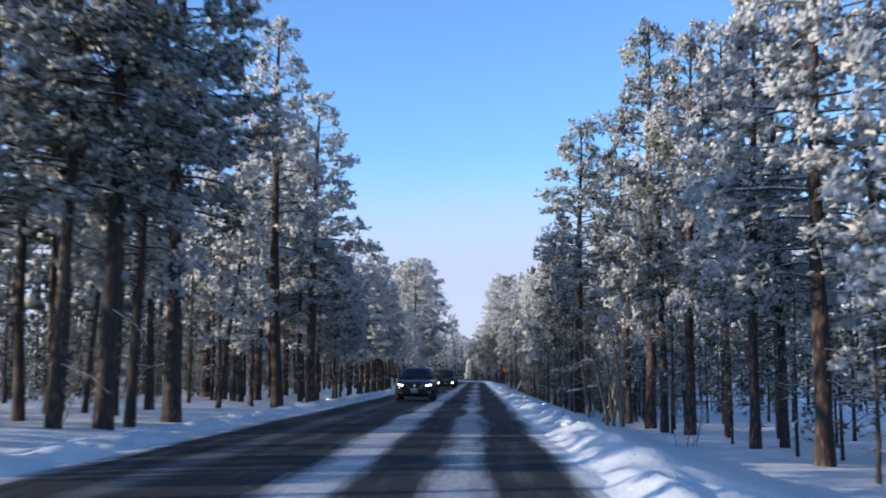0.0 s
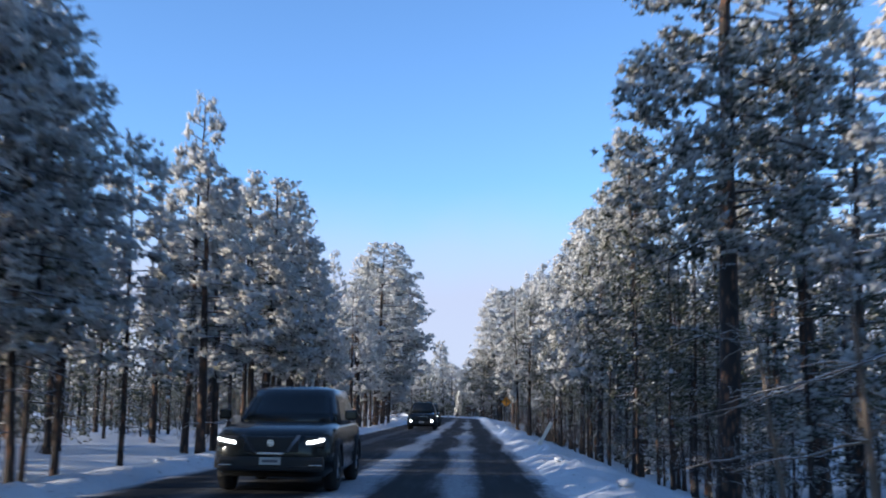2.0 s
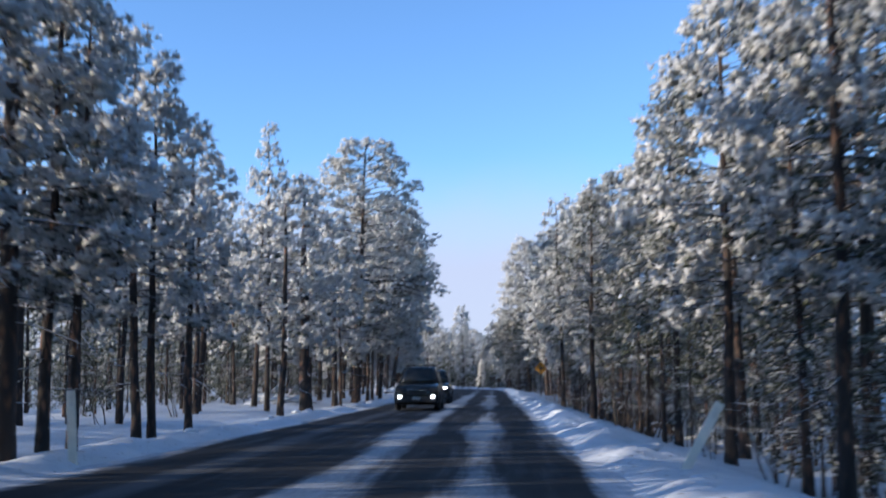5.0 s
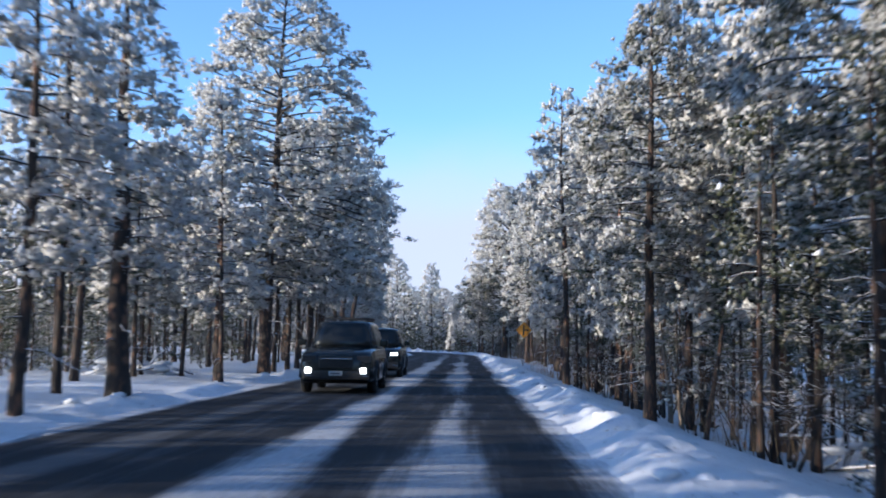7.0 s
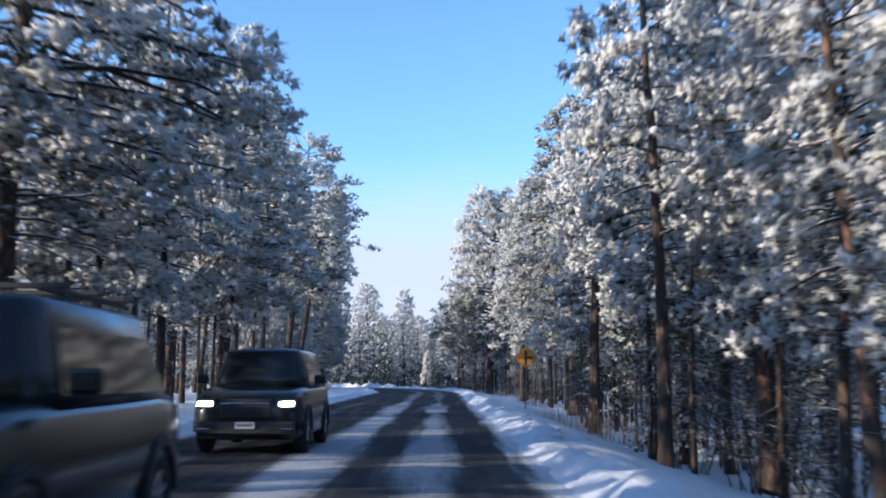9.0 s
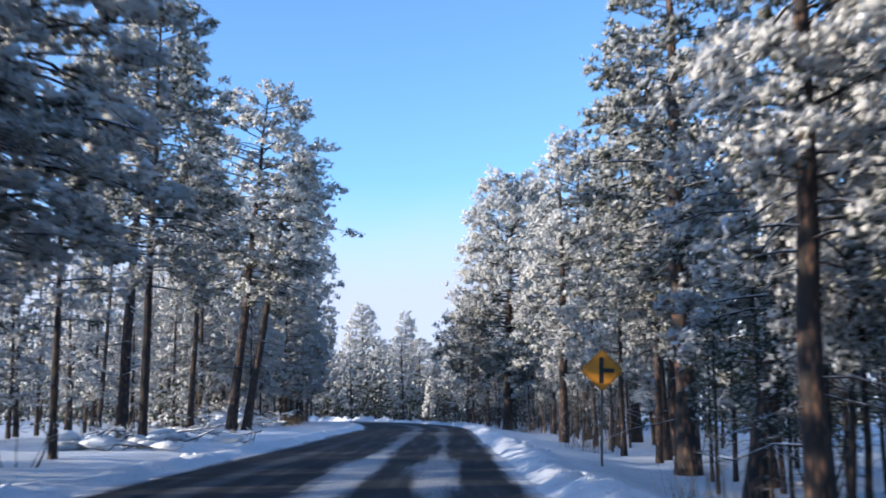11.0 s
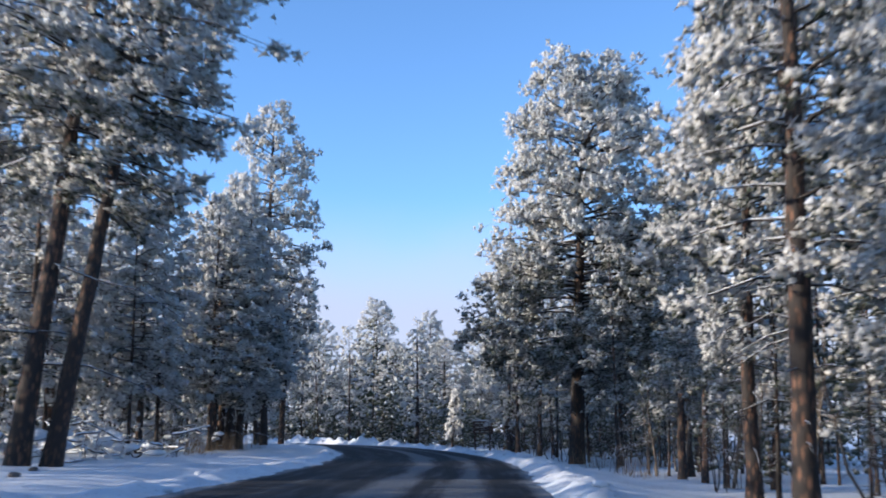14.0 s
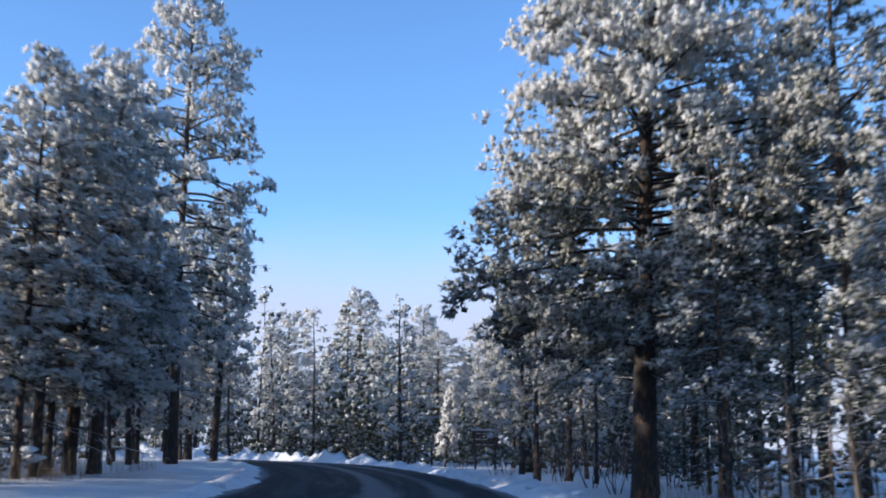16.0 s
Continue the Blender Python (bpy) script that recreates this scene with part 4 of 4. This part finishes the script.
# ---- undergrowth: bare saplings, oak brush, fallen branches ----
def twig_mesh(name, seed, tall, stems, twigs, lean, mat, base_spread=0.3, thick=0.03):
    """A bare shrub or sapling: stems that fork into crooked twigs."""
    rng = np.random.default_rng(seed)
    paths, radii = [], []
    k = 5
    s = np.linspace(0, 1, k)
    for i in range(stems):
        a = rng.uniform(0, 6.28)
        foot = np.array([np.cos(a), np.sin(a), 0]) * rng.uniform(0, base_spread)
        dirn = unit(np.array([np.cos(a) * 0.35 + lean, np.sin(a) * 0.35, 1.0]))
        size = tall * rng.uniform(0.6, 1.0)
        p = foot + dirn * (size * s)[:, None] + np.cumsum(rng.normal(0, 0.03 * size, (k, 3)), 0) * (1, 1, 0.3)
        p[0] = foot - (0, 0, 0.15)
        r = thick * rng.uniform(0.6, 1.1) * (1 - 0.75 * s)
        paths.append(p)
        radii.append(r)
        for _ in range(twigs):
            j = rng.integers(2, k)
            d = unit(rng.normal(0, 1, 3) * (1, 1, 0.5) + dirn * 0.7)
            size2 = size * rng.uniform(0.15, 0.42)
            q = p[j] + d * (size2 * s)[:, None] + np.cumsum(rng.normal(0, 0.05 * size2, (k, 3)), 0)
            q[:, 2] -= 0.12 * size2 * s ** 2
            q[0] = p[j]
            paths.append(q)
            radii.append(r[j] * 0.55 * (1 - 0.7 * s) + 0.003)
    return mesh_of(name, *tubes(paths, radii, 3), mat, True)


OAKS = [twig_mesh("branches", 40 + i, 2.6, 5, 9, 0.0, LIMB, 0.5, 0.028) for i in range(4)]
POLES = [twig_mesh("stem", 60 + i, 5.2, 1, 0, 0.22, PALE, 0.05, 0.105) for i in range(3)]
POLE_TWIGS = [twig_mesh("branchwork", 60 + i, 5.2, 1, 26, 0.22, PALE, 0.05, 0.06) for i in range(3)]
sprout = random.Random(8)


def bush(x, y, size=1.0):
    t = thing("oak_bush", "leafless oak brush with snow along its twigs", "bush", pose(x, y, height(x, y), 0, 0, sprout.uniform(0, 360)) @ Matrix.Scale(size, 4), "oak brush")
    tagged(part("branchwork", OAKS[sprout.randrange(4)], LIMB, t), kind="stuff")


def sapling(x, y, size, turn):
    t = thing("bare_sapling", "leaning leafless sapling with pale bark and snow", "sapling", pose(x, y, height(x, y) - 0.1, 0, 0, turn) @ Matrix.Scale(size, 4), "bare saplings")
    k = sprout.randrange(3)
    part("stem", POLES[k], PALE, t, "pale crooked stem")
    tagged(part("branchwork", POLE_TWIGS[k], LIMB, t), kind="stuff")


for x, y, size, turn in [(5.0, 55.0, 1.1, 175), (5.2, 53.0, 1.2, 185), (5.6, 51.5, 1.0, 150), (4.6, 57.5, 0.9, 170), (5.4, 49.0, 1.1, 30), (6.0, 55.5, 1.0, 10), (5.0, 48.0, 1.1, 165), (5.9, 50.2, 1.3, 178), (6.2, 52.2, 1.2, 60),
                         (6.8, 207.6, 0.9, 175), (7.2, 205.0, 0.8, 160), (7.5, 214.5, 0.9, 185), (11.0, 226.0, 1.2, 150), (6.6, 176.0, 0.8, 175), (7.4, 179.5, 0.9, 20), (6.2, 181.5, 0.7, 160), (7.9, 184.0, 1.0, 185), (8.4, 188.5, 0.9, 30), (6.9, 193.5, 0.8, 150), (8.8, 196.0, 1.0, 170), (7.6, 198.5, 0.8, 15), (7.0, 218.5, 0.8, 170), (8.4, 221.0, 0.9, 20), (8.2, 211.2, 0.8, 20), (5.9, 116.0, 0.9, 180), (5.0, 112.5, 1.0, 175), (4.6, 109.0, 0.8, 20)]:
    sapling(x, y, size, turn)

for _ in range(60):
    y = sprout.uniform(30, 285)
    u = sprout.choice((sprout.uniform(-17, -8.5), sprout.uniform(5.5, 12), sprout.uniform(4.5, 9)))
    if 160 < y < 225 and u < 0:
        u -= 4
    bush(u + float(bend(y)), y, sprout.uniform(0.5, 1.1))
for _ in range(48):
    y = sprout.uniform(56, 138)
    bush(sprout.uniform(4.2, 8.5), y, sprout.uniform(0.6, 1.0))
for _ in range(26):
    y = sprout.uniform(198, 232)
    bush(sprout.uniform(-21, -13.0) - max(0, y - 205) * 0.12, y, sprout.uniform(0.5, 1.0))
for _ in range(22):
    y = sprout.uniform(238, 258)
    bush(sprout.uniform(1.5, 12), y, sprout.uniform(0.8, 1.5))


def brush_pile(x, y, seed, wide, tall, count):
    """Fallen branches lying crosswise, each with snow on it."""
    rng = np.random.default_rng(seed)
    pile = thing("brush_pile", "heap of fallen grey branches half buried in snow", "brush pile", pose(x, y, height(x, y)), "heaps of fallen branches")
    for i in range(count):
        s = np.linspace(0, 1, 6)
        a, size = rng.uniform(0, 6.28), rng.uniform(0.8, 2.4)
        c = np.array([rng.normal(0, wide * 0.35), rng.normal(0, wide * 0.3), rng.uniform(0.02, tall)])
        d = np.array([np.cos(a), np.sin(a) * 0.8, rng.normal(0, 0.22)])
        p = c + d * ((s - 0.5) * size)[:, None] + np.cumsum(rng.normal(0, 0.035, (6, 3)), 0)
        paths, radii = [p], [rng.uniform(0.025, 0.065) * (1 - 0.6 * s)]
        for _ in range(4):
            j = rng.integers(1, 5)
            e = unit(d + rng.normal(0, 0.7, 3))
            paths.append(p[j] + e * (s * size * rng.uniform(0.15, 0.4))[:, None])
            radii.append(radii[0][j] * 0.6 * (1 - 0.7 * s) + 0.003)
        part("branch", mesh_of("branch", *tubes(paths, radii, 5), DEADWOOD, True), DEADWOOD, pile)
    for i in range(13):
        c, r = (rng.normal(0, wide * 0.3), rng.normal(0, wide * 0.25), rng.uniform(0.05, tall * 0.8)), rng.uniform(0.15, 0.4)
        bm = bmesh.new()
        bmesh.ops.create_icosphere(bm, subdivisions=2, radius=1)
        for v in bm.verts:
            g = 1 + 0.45 * noise.noise(v.co * 1.6 + Vector((seed * 3.1 + i, 0, 0)))
            v.co = Vector((v.co.x * r * 1.4 * g + c[0], v.co.y * r * g + c[1], v.co.z * r * 0.45 * g + c[2]))
        part("snow_lump", bm, PAD, pile, "", True)


for x, y, seed2, wide, tall, count in [(-9.8, 164.0, 1, 3.4, 0.6, 14), (-10.6, 171.0, 2, 3.2, 0.6, 14), (-11.4, 167.5, 3, 3.0, 0.5, 10), (-14.0, 199.5, 4, 4.5, 1.2, 16),
                                       (-12.8, 205.0, 5, 4.0, 1.3, 16), (-15.2, 218.0, 6, 4.2, 1.4, 18), (-17.5, 203.0, 7, 3.6, 1.0, 12), (-11.0, 120.0, 8, 3.0, 0.6, 10), (7.5, 104.0, 9, 3.0, 0.7, 10), (-18.5, 219.0, 10, 5.0, 1.9, 24), (-21.0, 225.0, 11, 5.0, 1.9, 24), (-16.5, 210.0, 12, 4.5, 1.6, 20)]:
    brush_pile(x, y, seed2, wide, tall, count)


def stalks(x, y, seed, n, tall):
    rng = np.random.default_rng(seed)
    foot = np.stack([rng.normal(0, 0.5, n), rng.normal(0, 0.7, n), np.zeros(n)], -1)
    s = np.linspace(0, 1, 4)
    tip = np.stack([rng.normal(0, 0.16, n), rng.normal(0, 0.16, n), rng.uniform(0.4, 1, n)], -1) * tall
    paths = foot[:, None] + tip[:, None] * s[:, None] + np.array([0, 0, -0.05])
    radii = np.full((n, 1), 0.007) * (1 - 0.6 * s)
    t = thing("dry_grass", "clump of dry brown stalks standing through snow", "dry grass", pose(x, y, height(x, y)), "dry grass clumps", "stuff")
    part("stalks", mesh_of("stalks", *tubes(paths, radii, 3), DRY), DRY, t)


for x, y, seed2 in [(-12.2, 214.0, 1), (-12.0, 217.0, 2), (-12.6, 220.5, 3), (-11.6, 209.5, 4), (4.6, 150.0, 5), (5.2, 141.0, 6), (4.2, 139.0, 7), (5.5, 172.0, 8), (6.0, 206.0, 9), (5.4, 216.0, 10), (-12.9, 227.5, 11), (4.8, 105.0, 12)]:
    stalks(x, y, seed2, 60, 1.1)


def lump(name, x, y, size, seed, mat, label, category, group, flat=0.6):
    rng = np.random.default_rng(seed)
    bm = bmesh.new()
    bmesh.ops.create_icosphere(bm, subdivisions=2, radius=size)
    for v in bm.verts:
        v.co *= 1 + 0.35 * noise.noise(v.co * (1.7 / size) + Vector((seed, 0, 0)))
        v.co.z *= flat
    t = thing(name, label, category, pose(x, y, float(surface(np.array([x]), np.array([y]))[0]) + size * 0.1, 0, 0, rng.uniform(0, 360)), group)
    part("body", bm, mat, t, smooth=True)


rocks = random.Random(3)
for x, y in [(-10.7, 186.0), (-11.2, 187.5), (-10.1, 189.0), (-9.4, 182.0), (-11.6, 190.5), (-10.9, 192.0)]:
    lump("rock", x, y, rocks.uniform(0.10, 0.2), rocks.randrange(99), STONE, "dark rock showing through the snow", "rock", "rocks in the snow")
for i in range(110):
    y = rocks.uniform(22, 240)
    u = rocks.uniform(1.7, 2.9) if rocks.random() < 0.65 else rocks.uniform(-7.0, -5.9)
    lump("snow_clod", u + float(bend(y)), y, rocks.uniform(0.06, 0.17), i, SNOW, "clod of ploughed snow on the bank", "snow clod", "clods on the snow bank", 0.5)


# ---- roadside posts and signs ----
def marker_post(x, y, tall, lean, label):
    t = thing("marker_post", label, "marker post", pose(x, y, height(x, y) - 0.05, 0, lean, 0), "marker posts")
    bm = bmesh.new()
    block(bm, (-0.065, -0.02, -0.3), (0.065, 0.02, tall), 0.012)
    part("post", bm, POST_PAINT, t)
    part("reflector", boxed((-0.035, -0.026, tall - 0.22), (0.035, -0.0185, tall - 0.08), 0.002), REFLECTOR, t, "pale reflector strip")


marker_post(2.55, 82.6, 1.1, 29, "pale roadside marker post leaning out of the snow")
marker_post(-6.0, 83.3, 1.15, -4, "pale roadside marker post upright in the snow bank")


def warning_sign(x, y):
    """A yellow diamond with a side-road symbol on a steel post."""
    t = thing("warning_sign", "yellow diamond warning sign with black side-road symbol", "road sign", pose(x, y, height(x, y), 0, 1.5, -4))
    part("post", boxed((-0.03, -0.025, -0.4), (0.03, 0.025, 2.1), 0.006), STEEL, t, "dark steel post")
    z = 2.45
    turn = Matrix.Translation((0, 0, z)) @ Matrix.Rotation(radians(45), 4, "Y")
    half = 0.39
    bm = bmesh.new()
    r = block(bm, (-half, -0.034, -half), (half, -0.030, half))
    bmesh.ops.bevel(bm, geom=[e for e in bm.edges if abs(e.verts[0].co.y - e.verts[1].co.y) > 1e-4], offset=0.05, segments=4, affect="EDGES")
    bmesh.ops.transform(bm, matrix=turn, verts=bm.verts)
    plate = part("plate", bm, YELLOW, t)
    part("border", frame_mesh(half - 0.025, half - 0.037, turn), BLACK, plate, "thin black border line")
    part("symbol_stem", boxed((-0.075, -0.040, z - 0.33), (0.035, -0.036, z + 0.33), 0.001), BLACK, plate, "black upright bar")
    part("symbol_branch", boxed((0.036, -0.040, z - 0.05), (0.31, -0.036, z + 0.05), 0.001), BLACK, plate, "black side bar")
    for dz in (-0.2, 0.2):
        bm = bmesh.new()
        bmesh.ops.create_cone(bm, cap_ends=True, segments=8, radius1=0.014, radius2=0.012, depth=0.012, matrix=Matrix.Translation((-0.02, -0.045, z + dz)) @ Matrix.Rotation(radians(90), 4, "X"))
        part("bolt", bm, STEEL, plate)


def frame_mesh(outer, inner, m):
    bm = bmesh.new()
    for i in range(4):
        a = Matrix.Rotation(radians(90 * i), 4, "Y")
        block(bm, (-outer + 0.03, -0.0375, inner), (outer - 0.03, -0.0355, outer), 0, m @ a)
    return bm


warning_sign(3.88, 158.4)


def trail_board(x, y):
    """A brown timber board on two posts, with lines of unreadable lettering."""
    t = thing("trail_board", "dark brown timber sign board on two posts", "sign board", pose(x, y, height(x, y), 0, 0, 4))
    for px in (-0.62, 0.62):
        part("post", boxed((px - 0.07, -0.06, -0.3), (px + 0.07, 0.06, 2.6), 0.015), BROWN, t)
    for i, z in enumerate((1.45, 1.80, 2.15)):
        plank = part("plank", boxed((-0.85, -0.10, z), (0.85, -0.065, z + 0.33), 0.012), BROWN, t)
        for j in range(2 if i else 3):
            part("lettering_bar", boxed((-0.62 + 0.42 * j, -0.107, z + 0.12), (-0.28 + 0.42 * j, -0.102, z + 0.19), 0.0), CREAM, plank, "row of pale lettering")
    cap = bmesh.new()
    block(cap, (-0.9, -0.13, 2.49), (0.9, 0.1, 2.58), 0.03)
    part("snow", cap, PAD, t, "strip of snow", True)


trail_board(0.3, 257.5)


# ---- oncoming cars, standing in the far lane, facing the camera ----
def loft(rings, close=True):
    bm = bmesh.new()
    rows = [[bm.verts.new(p) for p in r] for r in rings]
    for a, b in zip(rows, rows[1:]):
        for i in range(len(a)):
            bm.faces.new((a[i], a[(i + 1) % len(a)], b[(i + 1) % len(a)], b[i]))
    if close:
        bm.faces.new(rows[0][::-1])
        bm.faces.new(rows[-1])
    return bm


def body_ring(y, w, lo, hi):
    return [(-w * 0.86, y, lo), (-w * 0.97, y, lo + 0.1), (-w, y, (lo + hi) / 2), (-w * 0.97, y, hi - 0.1), (-w * 0.86, y, hi), (-w * 0.4, y, hi + 0.02), (w * 0.4, y, hi + 0.02),
            (w * 0.86, y, hi), (w * 0.97, y, hi - 0.1), (w, y, (lo + hi) / 2), (w * 0.97, y, lo + 0.1), (w * 0.86, y, lo)]


def wheel(parent, x, y):
    side = 1 if x > 0 else -1
    bm = bmesh.new()
    prof = [(0.20, 0.10), (0.30, 0.115), (0.345, 0.09), (0.355, 0.0), (0.345, -0.09), (0.30, -0.115), (0.20, -0.10)]
    rows = []
    for i in range(20):
        a = i * math.pi / 10
        rows.append([bm.verts.new((x + q, y + r * math.cos(a), 0.355 + r * math.sin(a))) for r, q in prof])
    for i in range(20):
        for j in range(len(prof) - 1):
            bm.faces.new((rows[i][j], rows[i][j + 1], rows[(i + 1) % 20][j + 1], rows[(i + 1) % 20][j]))
    w = part("wheel", bm, RUBBER, parent, "black tyre", True)
    rim = bmesh.new()
    bmesh.ops.create_cone(rim, cap_ends=True, segments=20, radius1=0.205, radius2=0.19, depth=0.12, matrix=Matrix.Translation((x + side * 0.02, y, 0.355)) @ Matrix.Rotation(radians(90 * side), 4, "Y"))
    for i in range(5):
        block(rim, (-0.03, -0.025, 0.03), (0.03, 0.025, 0.19), 0.01, Matrix.Translation((x + side * 0.07, y, 0.355)) @ Matrix.Rotation(radians(72 * i), 4, "X"))
    part("rim", rim, ALLOY, w, "alloy rim")


def sport_utility(x, y, label, boxy, rack, low_lamps):
    car = thing("sport_utility_car", label, "car", pose(x, y, 0.03), "oncoming cars")
    k = 0.06 if boxy else 0.0
    stations = [(-2.31, 0.60, 0.46, 0.70 + k), (-2.28, 0.72, 0.38, 0.79 + k), (-2.17, 0.84, 0.30, 0.89 + k), (-1.95, 0.91, 0.24, 0.97 + k), (-1.3, 0.93, 0.22, 1.03 + k), (-0.9, 0.93, 0.22, 1.06 + k), (0.4, 0.935, 0.22, 1.07 + k), (1.6, 0.93, 0.24, 1.09 + k), (2.1, 0.90, 0.30, 1.07 + k), (2.25, 0.84, 0.42, 0.98 + k)]
    part("body", loft([body_ring(*s) for s in stations]), PAINT, car, "", True)
    lean = 0.32 if boxy else 0.85
    zb, zr = 1.05 + k, (1.70 if boxy else 1.62) + k
    levels = [(0.0, 0.0), (0.35, 0.35), (0.75, 0.74), (0.93, 0.88), (1.0, 1.12)]
    rings = []
    for rise, back in levels:
        w, f, b = 0.86 - 0.20 * back, -1.02 + lean * back, 2.06 - 0.24 * back
        z = zb - 0.03 + (zr - zb + 0.03) * rise
        rings.append([(-w * 0.62, f, z), (w * 0.62, f, z), (w * 0.92, f + 0.10, z), (w, f + 0.30, z), (w, b - 0.25, z), (w * 0.9, b - 0.06, z), (w * 0.6, b, z), (-w * 0.6, b, z), (-w * 0.9, b - 0.06, z), (-w, b - 0.25, z), (-w, f + 0.30, z), (-w * 0.92, f + 0.10, z)])
    rings.append([(x0 * 0.72, 0.45 + (y0 - 0.45) * 0.8, zr + 0.035) for x0, y0, _ in rings[-1]])
    part("cabin", loft(rings), PAINT, car, "", True)

    def window(name, a, b, inset, note):
        """A pane laid just proud of the cabin between two corners of its outline."""
        lo, hi = rings[0], rings[2]
        lift = lambda r0, r1, f: Vector(r0).lerp(Vector(r1), f)
        c = [lift(lo[a], hi[a], 0.12), lift(lo[b], hi[b], 0.12), lift(lo[b], hi[b], 0.97), lift(lo[a], hi[a], 0.97)]
        mid = sum(c, Vector()) / 4
        c = [mid + (q - mid) * inset for q in c]
        n = (c[1] - c[0]).cross(c[3] - c[0]).normalized()
        part(name, loft([[q - n * 0.02 for q in c], [q + n * 0.014 for q in c]]), GLASS, car, note)

    window("windscreen", 11, 2, 0.97, "dark tinted windscreen")
    window("side_window", 3, 4, 0.96, "dark tinted side window")
    window("side_window", 9, 10, 0.96, "dark tinted side window")
    window("rear_window", 6, 7, 0.95, "dark tinted rear window")
    part("bumper", boxed((-0.80, -2.34, 0.34), (0.80, -2.18, 0.56), 0.05), PLASTIC, car, "black front bumper")
    part("grille", boxed((-0.42, -2.325, 0.62), (0.42, -2.24, 0.86 + k), 0.03), PLASTIC, car, "black grille")
    if boxy:
        for i in range(5):
            part("grille_bar", boxed((-0.40, -2.338, 0.635 + 0.05 * i), (0.40, -2.318, 0.655 + 0.05 * i), 0.004), CHROME if i == 4 else PLASTIC, car, "bright upper bar" if i == 4 else "")
    else:
        # a V of bright bars that frames the grille, and a badge
        for side in (-1, 1):
            part("grille_bar", loft([[(side * x0, -2.345, z0), (side * (x0 + 0.055), -2.335, z0), (side * (x0 + 0.055), -2.29, z0), (side * x0, -2.29, z0)] for x0, z0 in ((0.17, 0.60), (0.21, 0.62), (0.40, 0.88))]), CHROME, car, "slanting chrome bar")
        part("grille_bar", boxed((-0.20, -2.35, 0.585), (0.20, -2.30, 0.625), 0.008), CHROME, car, "chrome bar under the grille")
        badge = bmesh.new()
        bmesh.ops.create_cone(badge, cap_ends=True, segments=16, radius1=0.06, radius2=0.055, depth=0.02, matrix=Matrix.Translation((0, -2.335, 0.76)) @ Matrix.Rotation(radians(90), 4, "X"))
        part("badge", badge, CHROME, car, "round plain badge")
    part("lower_intake", boxed((-0.62, -2.352, 0.36), (0.62, -2.33, 0.42), 0.008), CABIN, car, "dark slot below the bumper")
    for side in (-1, 1):
        e0, e1 = sorted((side * 0.58, side * 0.78))
        part("bumper_trim", boxed((e0, -2.352, 0.425), (e1, -2.33, 0.445), 0.006), CHROME, car, "bright strip at the bumper's corner")
    for wy in (-0.55, -0.35):
        part("wiper", boxed((wy, -1.05, 1.055 + k), (wy + 0.5, -1.03, 1.07 + k), 0.003), PLASTIC, car)
    plate = part("licence_plate", boxed((-0.16, -2.372, 0.44), (0.16, -2.348, 0.55), 0.004), PLATE, car, "pale licence plate")
    part("plate_bar", boxed((-0.12, -2.379, 0.475), (0.12, -2.374, 0.515), 0.0), GREY_BAR, plate)
    for s in (-1, 1):
        x0, x1 = sorted((s * 0.50, s * 0.82))
        lamp_case = part("headlight", boxed((x0, -2.29, 0.70 + k), (x1, -2.10, 0.86 + k), 0.03), PLASTIC, car, "headlight housing")
        z = 0.50 if low_lamps else 0.74 + k
        a0, a1 = sorted((s * (0.60 if low_lamps else 0.54), s * (0.74 if low_lamps else 0.79)))
        bow = [[(a, -2.375 if low_lamps else y0, z + dz + up) for y0, up in ((-2.305, lo), (-2.285, lo), (-2.285, hi), (-2.305, hi))] for a, dz in ((s * 0.54, 0.0), (s * 0.68, 0.022), (s * 0.80, 0.05)) for lo, hi in ((0.0, 0.05),)]
        lamp_mesh = boxed((a0, -2.375, z), (a1, -2.345, z + 0.13), 0.008) if low_lamps else boxed((a0, -2.305, z), (a1, -2.281, z + 0.08), 0.02) if boxy else loft(bow)
        part("lamp", lamp_mesh, LIGHT, lamp_case, "lit white lamp")
        mirror = bmesh.new()
        m0, m1 = sorted((s * 0.94, s * 1.14))
        block(mirror, (m0, -0.86, 1.10 + k), (m1, -0.74, 1.26 + k), 0.03)
        part("wing_mirror", mirror, PAINT, car)
        for wy in (-1.40, 1.42):
            wheel(car, s * 0.82, wy)
            rows = []
            for i in range(9):
                a = math.pi * i / 8
                rows.append([(s * 0.90, wy + r * math.cos(a), 0.36 + r * math.sin(a)) for r in (0.39, 0.46)] + [(s * 0.955, wy + r * math.cos(a), 0.36 + r * math.sin(a)) for r in (0.46, 0.39)])
            part("wheel_arch", loft(rows), PLASTIC, car, "black arch trim")
    if rack:
        for s in (-1, 1):
            part("roof_rail", boxed((s * 0.55 - 0.02, -0.2, zr + 0.05), (s * 0.55 + 0.02, 1.6, zr + 0.09), 0.01), PLASTIC, car, "black roof rail")
        for cy in (0.1, 0.75, 1.4):
            part("roof_bar", boxed((-0.62, cy - 0.03, zr + 0.09), (0.62, cy + 0.03, zr + 0.13), 0.01), PLASTIC, car, "black roof bar")
            for s in (-1, 1):
                part("foot", boxed((s * 0.55 - 0.03, cy - 0.04, zr - 0.02), (s * 0.55 + 0.03, cy + 0.04, zr + 0.055), 0.006), PLASTIC, car)


sport_utility(-3.0, 60.0, "black sport utility car with lit headlights on the snowy road", False, False, False)
sport_utility(-3.1, 114.5, "boxy dark sport utility car with roof bars and lit fog lamps", True, True, True)
sport_utility(-3.2, 127.6, "dark red-black sport utility car with lit headlights", True, False, False)
